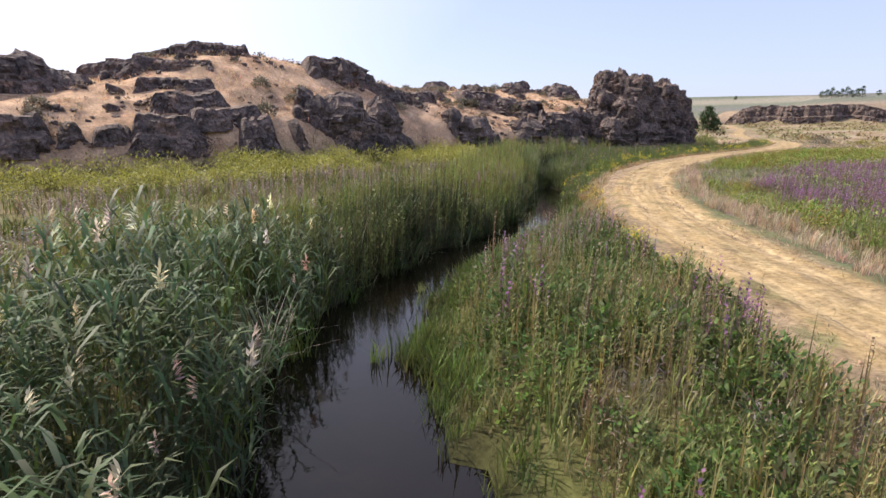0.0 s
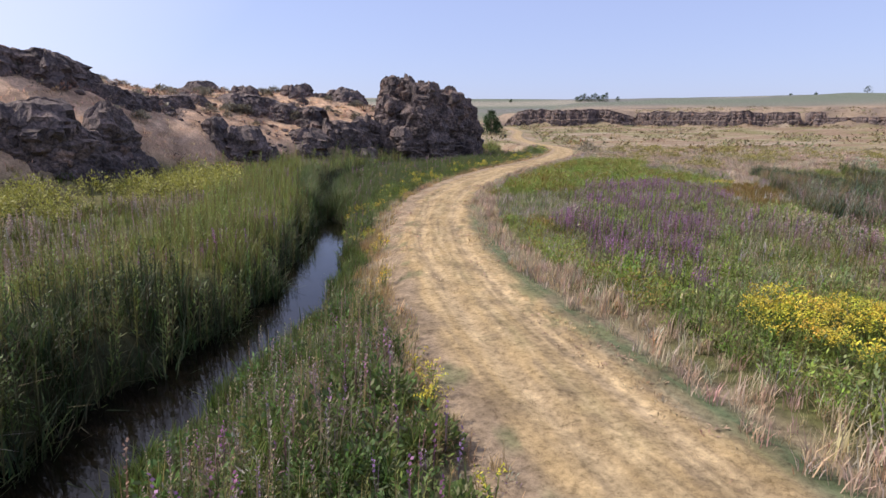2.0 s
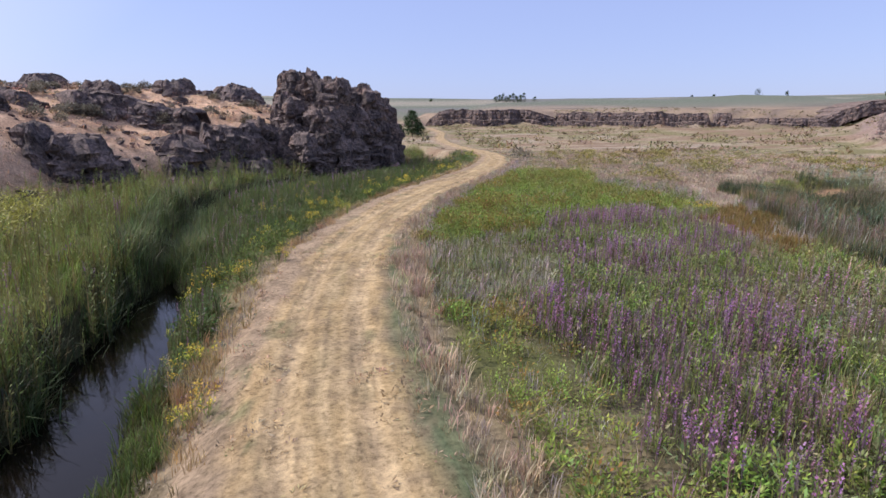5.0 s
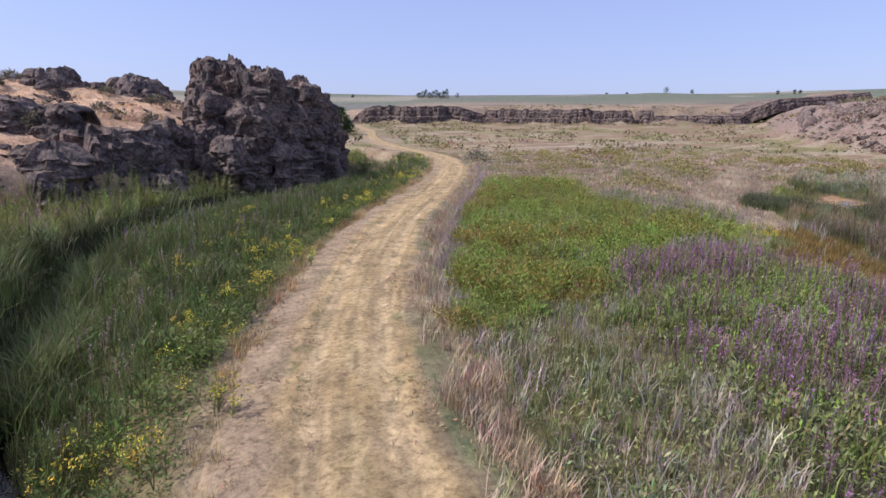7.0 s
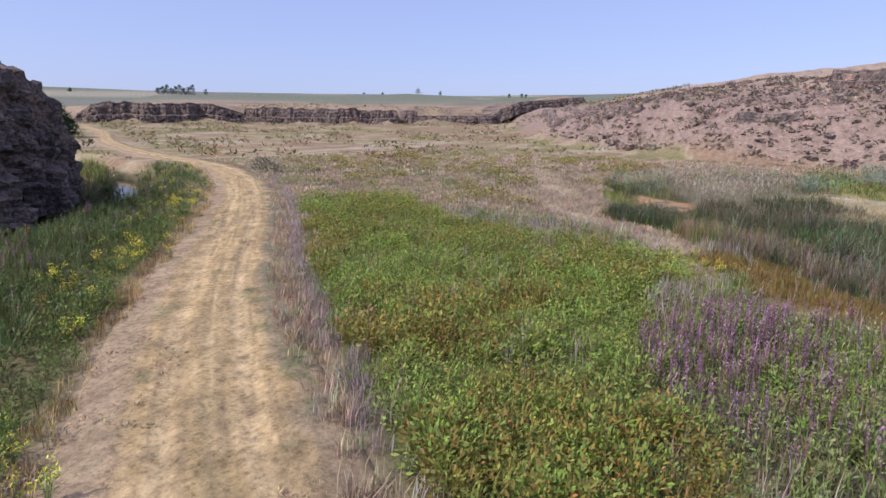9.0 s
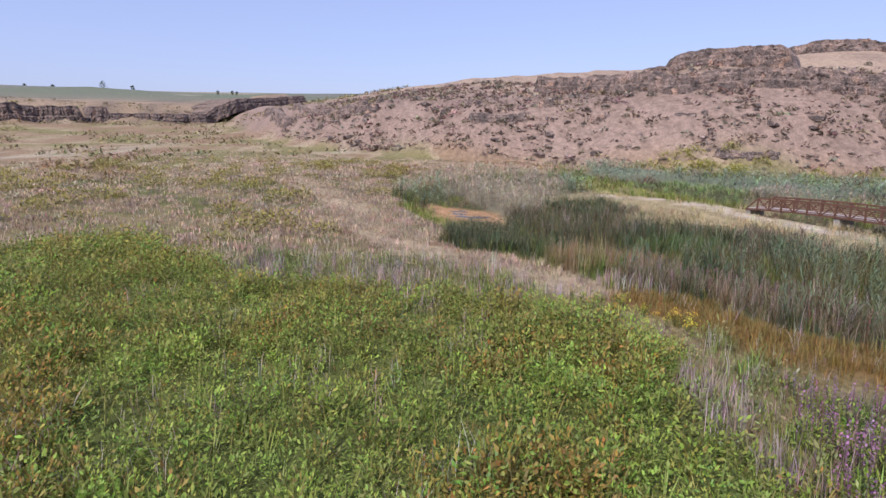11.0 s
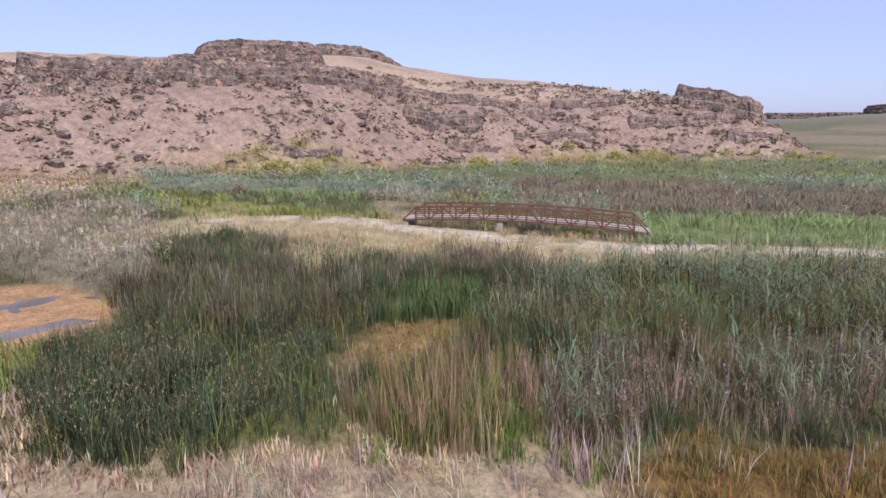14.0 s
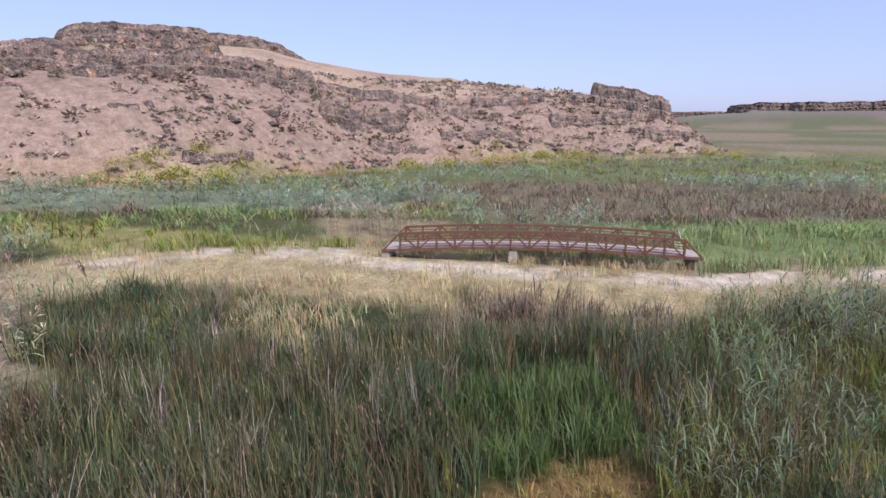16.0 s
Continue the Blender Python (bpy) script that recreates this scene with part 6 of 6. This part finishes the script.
def sow():
    cand = []
    for seed, x0, x1, y0, y1 in BLOCKS:
        x, y, r = scatter(seed, x0, x1, y0, y1, 40)
        d, _, _ = polyline_dist(x, y, VIEW)
        keep = r < np.interp(d, (0, 12, 22, 42, 75, 140), (1, 0.92, 0.42, 0.14, 0.045, 0.02)) * 1.0
        cand.append((x[keep], y[keep], d[keep]))
    x, y, d = (np.concatenate(c) for c in zip(*cand))
    f = context(x, y)
    zone = zone_of(f)
    g = np.random.default_rng(77)
    total = 0
    pick = g.uniform(0, 40, len(x))
    used = np.zeros(len(x))
    for n, (name, label, zones, tpl, dens, sc, pal) in enumerate(SPECIES):
        m = np.isin(zone, zones)
        lo = used.copy()
        pn, q = np.zeros(len(x)), np.zeros(len(x))
        pn[m] = fbm(x[m] / 3.4, y[m] / 3.4, 100 + n, 3)
        want = dens * (0.45 + 1.1 * smooth(0.36, 0.64, pn) if dens > 2 else 2.2 * smooth(0.46, 0.62, pn))
        if 18 in zones and dens > 4:
            want = dens * (0.75 + 0.55 * smooth(0.36, 0.64, pn))
        if name == "olive_shrub_mat":
            want = 1.5 + 7 * smooth(32, 40, x) * smooth(0.38, 0.56, pn)
        if name == "low_shrub_mat":
            want = (dens - 4 * smooth(34, 42, x)) * (0.75 + 0.55 * smooth(0.36, 0.64, pn))
        if name == "orange_shrub_mat":
            want = (12 * smooth(0.5, 0.6, pn)) * smooth(42, 30, x) + 0.8 + 2 * smooth(0.5, 0.6, pn)
        if name == "meadow_loosestrife":
            want = 13 * smooth(0.3, 0.58, pn) + 4
        if name in ("bank_loosestrife", "dark_bank_goldenrod"):
            q[m] = fbm(x[m] / 1.2, y[m] / 1.2, 140 + n, 3)
        if name == "bleached_grass":
            want = dens * (0.7 + 0.6 * smooth(0.4, 0.6, pn))
        if name == "track_tufts":
            want = dens * smooth(0.4, 1.2, f["road"]) * smooth(0.45, 0.6, pn) * 2 * smooth(30, 18, d)
        if 9 in zones or 20 in zones:
            q[m] = fbm(x[m] / 1.5, y[m] / 1.5, 140 + n, 3)
            want = dens * (0.2 + 1.7 * smooth(0.42, 0.58, q))
        if name == "bank_loosestrife":
            want = 5 * smooth(0.56, 0.66, q)
        if name == "dark_bank_goldenrod":
            want = 2.5 * smooth(0.6, 0.68, q)
        if name == "track_stubble":
            want = dens * (0.12 + 0.88 * smooth(0.35, 1.3, np.abs(f["road"] - 0.7))) * (0.3 + 1.2 * smooth(0.4, 0.6, pn)) * smooth(45, 25, d)
        if name == "flat_rust":
            want = np.where(zone == 30, dens * smooth(66, 80, x) * smooth(0.5, 0.6, fbm(f["u"] / 22 + f["v"] / 40, f["v"] / 9 - f["u"] / 30, 23)), dens)
        sel = m & (pick >= lo) & (pick < lo + want)
        used = np.where(m, lo + want, used)
        grain = (d < 17, (d >= 17) & (d < 40), d >= 40)
        parts, base = [], 0
        for q, (mask, wide) in enumerate(zip(grain, (1.0, 1.4, 2.5))):
            i = np.nonzero(sel & mask)[0]
            if len(i):
                V, T, C = grow(tpl, x[i], y[i], *sc, pal, 1000 + n * 3 + q, stretch=wide)
                parts.append((V, T + base, C))
                base += len(V)
        if not parts:
            continue
        V, T, C = (np.concatenate(c) for c in zip(*parts))
        total += len(T)
        tagged(new(name, np_mesh(name, V, [T], MAT_LEAF, C)), label, "grass" if "grass" in name or "stubble" in name else "plants", kind="stuff")


sow()


# ---- single shrubs and trees ----
def shrub_thing(name, seed, palette, radius, height, leaves, leaf, width, tips=0.25):
    """One shrub: a woody stem of a few twigs and its foliage."""
    v, t, s = t_bush(seed, radius, height, leaves, leaf, width, tips)
    g = np.random.default_rng(seed)
    c = np.clip(np.array(palette)[s] * (1 + 0.12 * g.normal(0, 1, (len(v), 1))), 0.01, 0.9)
    k = leaves * 4
    root = new(name)
    fol = new("foliage", np_mesh("foliage", v[:k], [t[:leaves * 2]], MAT_LEAF, c[:k]))
    stem = new("stem", np_mesh("stem", v[k:], [t[leaves * 2:] - k], MAT_BARK))
    fol.parent = stem.parent = root
    return root


SAGE = [(0.20, 0.19, 0.145), (0.15, 0.12, 0.09), (0.26, 0.24, 0.18)]
RABBIT = [(0.31, 0.285, 0.09), (0.17, 0.14, 0.06), (0.42, 0.36, 0.07)]
FOOT = [(0.34, 0.34, 0.075), (0.24, 0.22, 0.07), (0.38, 0.36, 0.08)]
SCRUB = [(0.28, 0.22, 0.18), (0.2, 0.155, 0.125), (0.33, 0.265, 0.215)]


def shrubs(name, label, group, palette, count, seed, box, test, radius, height, leaves=90, leaf=0.16, width=0.08, size=(0.6, 1.3)):
    kinds = [shrub_thing(name, seed + k, palette, radius, height, leaves, leaf, width) for k in range(4)]
    rng = random.Random(seed)
    made = tries = 0
    while made < count and tries < 60 * count:
        tries += 1
        x, y = rng.uniform(box[0], box[1]), rng.uniform(box[2], box[3])
        if not test(np.array([x]), np.array([y])):
            continue
        q = rng.uniform(*size)
        m = pose(x, y, ground_z(x, y) - 0.04, 0, 0, rng.uniform(0, 360))
        ob = kinds[made] if made < 4 else copy_thing(kinds[made % 4], m)
        ob.matrix_basis = m @ Matrix.Diagonal((q, q, q * rng.uniform(0.8, 1.2), 1))
        tagged(ob, label, "shrub", group)
        made += 1


def off_road(x, y):
    return polyline_dist(x, y, ROAD)[0][0] > 4.5


shrubs("sagebrush", "grey-green sagebrush in dry golden grass", "sagebrush on the ridge", SAGE, 150, 601, (-38, 26, 34, 110), lambda x, y: polygon_dist(x, y, HILL_L)[0] > 3, 0.7, 0.8, 420, 0.19, 0.11, (0.5, 1.4))
shrubs("sagebrush", "grey sagebrush on the stony slope", "sagebrush on the slope", SAGE, 120, 611, (80, 200, -112, 95), lambda x, y: 0 < polygon_dist(x, y, HILL_R)[0] < 60, 0.8, 0.75, 170, 0.24, 0.15)
shrubs("foot_shrub", "yellow-green rounded shrub below the rocks", "shrubs at the ridge foot", FOOT, 230, 621, (-38, 2, 14, 66), lambda x, y: -9 < polygon_dist(x, y, HILL_L)[0] < 0.4 and polyline_dist(x, y, CREEK)[0][0] > 5, 1.2, 1.15, 330, 0.13, 0.07, (0.55, 1.4))
shrubs("foot_shrub", "yellow-green shrub at the foot of the slope", "shrubs at the slope foot", FOOT, 70, 631, (60, 118, -98, 20), lambda x, y: -6 < polygon_dist(x, y, HILL_R)[0] < 2.0, 1.5, 1.4, 240, 0.26, 0.13)
shrubs("rabbitbrush", "olive-yellow rabbitbrush on the straw flats", "rabbitbrush on the flats", RABBIT, 110, 641, (50, 115, 55, 100), lambda x, y: off_road(x, y) and polygon_dist(x, y, HILL_R)[0] < -4 and polygon_dist(x, y, MARSH)[0] < -2 and polygon_dist(x, y, MAT)[0] < -1 and polyline_dist(x, y, PATH)[0][0] > 2, 1.2, 0.8, 220, 0.2, 0.1)
shrubs("creek_bush", "dark green bush at the creek under the bluff", "bushes under the bluff", GREEN, 14, 651, (18, 44, 72, 98), lambda x, y: -4 < polygon_dist(x, y, HILL_L)[0] < 0.6, 0.9, 1.3, 150, 0.18, 0.09)


def scrub_cover():
    """Dark dry scrub all over the talus, too many to count."""
    g = np.random.default_rng(9)
    x, y = g.uniform(60, 210, 15000), g.uniform(-125, 100, 15000)
    b = polygon_dist(x, y, HILL_R)
    keep = (b > 0) & (b < 55) & (fbm(x / 9, y / 9, 14, 3) > 0.33)
    x, y = x[keep][:4400], y[keep][:4400]
    V, T, C = grow(several(t_bush, 6, 660, radius=0.5, height=0.36, leaves=13, leaf=0.4, width=0.34, tips=0.25), x, y, 0.35, 1.7, SCRUB, 5, vary=0.18)
    tagged(new("hill_scrub", np_mesh("hill_scrub", V, [T], MAT_LEAF, C)), "dry brown scrub scattered over the talus slope", "scrub", kind="stuff")


scrub_cover()


def ridge_scrub():
    """Low dry brush and rubble between the ledges of the western ridge."""
    g = np.random.default_rng(29)
    x, y = g.uniform(-42, 26, 7000), g.uniform(32, 104, 7000)
    b = polygon_dist(x, y, HILL_L)
    keep = (b > 0.3) & (fbm(x / 5, y / 5, 44, 3) > 0.47)
    x, y = x[keep], y[keep]
    V, T, C = grow(several(t_bush, 6, 680, radius=0.4, height=0.36, leaves=22, leaf=0.16, width=0.09, tips=0.3), x[:1100], y[:1100], 0.4, 1.8, [(0.27, 0.205, 0.145), (0.19, 0.14, 0.1), (0.35, 0.27, 0.19)], 8, vary=0.3)
    tagged(new("ridge_scrub", np_mesh("ridge_scrub", V, [T], MAT_LEAF, C)), "low dry brown brush on the rocky ridge", "scrub", kind="stuff")
    V, F, base = [], [], 0
    for k in range(1100, min(len(x), 2000)):
        hv, hf = HULLS[k % 12]
        q, a = g.uniform(0.1, 0.38), g.uniform(0, 6.28)
        c, d = math.cos(a), math.sin(a)
        V.append(np.stack([hv[:, 0] * c - hv[:, 1] * d, hv[:, 0] * d + hv[:, 1] * c, hv[:, 2] * 0.7], -1) * q + np.array((x[k], y[k], ground_z(x[k], y[k]) + 0.15 * q)))
        F.append(hf + base)
        base += len(hv)
    tagged(new("ridge_rubble", np_mesh("ridge_rubble", np.concatenate(V), [np.concatenate(F)], MAT_ROCK)), "dark basalt rubble in dry golden grass", "stones", kind="stuff")


ridge_scrub()


def far_scrub():
    """Low bushes speckling the flats towards the far cliffs."""
    g = np.random.default_rng(19)
    x, y = g.uniform(40, 330, 9000), g.uniform(70, 330, 9000)
    d, _, _ = polyline_dist(x, y, ROAD)
    keep = (d > 5) & (np.hypot(x - 20, y - 45) > 85) & (polygon_dist(x, y, HILL_L) < -3) & (fbm(x / 16, y / 16, 15, 3) > 0.5)
    x, y = x[keep][:2600], y[keep][:2600]
    V, T, C = grow(several(t_bush, 5, 670, radius=0.8, height=0.6, leaves=8, leaf=0.6, width=0.34, tips=0.3), x, y, 0.6, 1.7, [(0.25, 0.22, 0.11), (0.2, 0.15, 0.09), (0.30, 0.26, 0.12)], 6, vary=0.3)
    tagged(new("far_scrub", np_mesh("far_scrub", V, [T], MAT_LEAF, C)), "olive and brown scrub speckling the far flats", "scrub", kind="stuff")


far_scrub()


def tree(x, y, height, spread, seed, label, group, leaves=260, palette=GREEN, leaf=0.5):
    """A tapered trunk, a few limbs, and a crown of many leaves in clumps."""
    rng = random.Random(seed)
    root = new("tree")
    root.matrix_world = pose(x, y, ground_z(x, y) - 0.1)
    tagged(root, label, "tree", group)
    bm = bmesh.new()
    bmesh.ops.create_cone(bm, segments=8, radius1=height * 0.03, radius2=height * 0.008, depth=height * 0.9, matrix=pose(0, 0, height * 0.45))
    part("trunk", bm, MAT_BARK, root)
    p = Plant(seed)
    for k in range(9):
        h = height * rng.uniform(0.15, 0.8)
        a = rng.uniform(0, 6.28)
        bm = bmesh.new()
        tip = (math.cos(a) * spread * 0.6, math.sin(a) * spread * 0.6, h + spread * 0.8)
        bar(bm, (0, 0, h), tip, height * 0.008, height * 0.008)
        part("limb", bm, MAT_BARK, root)
    for k in range(leaves // 10):
        f = rng.random() ** 0.8
        h = height * (0.08 + 0.92 * f)
        w = spread * math.sin(min(1.0, (1 - f) * 2.2 + 0.12) * 1.57) * rng.uniform(0.35, 1.0)
        a = rng.uniform(0, 6.28)
        c = (w * math.cos(a), w * math.sin(a), h)
        for q in range(10):
            p.leaf(tuple(v + rng.gauss(0, 0.11 * spread) for v in c), rng.uniform(0, 6.28), rng.uniform(-0.4, 1.2), leaf * rng.uniform(0.6, 1.3), leaf * 0.55, 0 if rng.random() < 0.7 else 1)
    v, t, s = p.done()
    ob = new("crown", np_mesh("crown", v, [t], MAT_LEAF, np.array(palette)[s]))
    ob.parent = root


DEEP = [(0.045, 0.085, 0.032), (0.06, 0.09, 0.035), (0.1, 0.12, 0.05)]
tree(96.0, 208, 9.0, 3.2, 701, "green poplar beyond the bluff", "poplars", 2200, DEEP, 0.7)
tree(99.5, 210, 5.0, 2.2, 702, "small green tree beside the poplar", "poplars", 1300, DEEP, 0.6)
tree(93.0, 214, 4.0, 2.2, 703, "small green tree beside the poplar", "poplars", 1300, DEEP, 0.6)


# shelter belts and lone trees on the far plateau
for k in range(9):
    tree(643 + 5.6 * k, 981 - 4.2 * k, 11 + 3 * (k % 3), 5.0, 710 + k, "dark green tree of a distant shelter belt", "shelter belt", 520, DEEP, 1.5)
for k, (x, y, h) in enumerate([(531, 1050, 6), (707, 937, 9), (925, 742, 7), (948, 713, 7), (990, 655, 15), (1014, 617, 10), (1076, 493, 7), (1086, 470, 7), (1088, 462, 6)]):
    tree(x, y, h, h * 0.45, 730 + k, "lone dark tree on the far plateau", "far trees", 400, DEEP, 1.2)


# ---- single plants at the water and the track ----
def clump(name, label, category, template, palette, x, y, z, seed, size=1.0, kind=""):
    v, t, k = template
    g = np.random.default_rng(seed)
    c = np.clip(np.array(palette)[k] * (1 + 0.14 * g.normal(0, 1, (len(v), 1))), 0.01, 0.9)
    ob = new(name, np_mesh(name, v * size, [t], MAT_LEAF, c))
    ob.matrix_world = pose(x, y, z, 0, 0, 37 * seed % 360)
    return tagged(ob, label, category, kind=kind)


clump("sedge_tuft", "upright green sedge tuft standing in the creek", "grass", t_tuft(801, 34, 0.62, 0.16, 0.016, 0.45, 0.4), FRESH, -1.4, 10.3, WATER_Z - 0.05, 1)
clump("sedge_tuft", "small green sedge tuft in shallow water", "grass", t_tuft(802, 26, 0.5, 0.14, 0.016, 0.6, 0.5), BRIGHT, -0.75, 15.1, WATER_Z - 0.05, 2)
clump("sedge_tuft", "small green sedge tuft in shallow water", "grass", t_tuft(803, 18, 0.4, 0.1, 0.016, 0.6, 0.5), BRIGHT, -0.3, 13.2, WATER_Z - 0.05, 3)
for k, (x, y) in enumerate([(-2.5, 18.3), (-2.3, 19.2), (-2.9, 17.2), (-3.3, 9.8), (-3.2, 8.8)]):
    clump("dead_stems", "pale dead stems leaning over the water", "grass", t_tuft(810 + k, 9, 1.7, 0.2, 0.018, 1.45, 0.35), DEAD, x, y, WATER_Z + 0.5, 4 + k, kind="stuff")
HERBS = [(5.4, 10.8, 0.9), (5.2, 11.7, 1.0), (5.0, 12.8, 0.8), (5.2, 14.5, 0.8), (5.0, 16.2, 0.9)]
for k, (x, y, q) in enumerate(HERBS):
    clump("leafy_herb", "dark green leafy herb clump at the track's edge", "plant", t_bush(820 + k, 0.55, 0.7, 300, 0.16, 0.085, 0.08), GREEN, x, y, ground_z(x, y), 10 + k, q)
clump("goldenrod_clump", "small yellow goldenrod at the track's edge", "plant", t_flowerhead(830, 0.8, 7), YELLOW, 5.4, 15.3, ground_z(5.4, 15.3), 20)
clump("dark_bush", "dark brown-green bush on the pale flats", "shrub", t_bush(835, 1.9, 1.7, 520, 0.3, 0.15, 0.1), SAGE, 59, 89, ground_z(59, 89), 21)
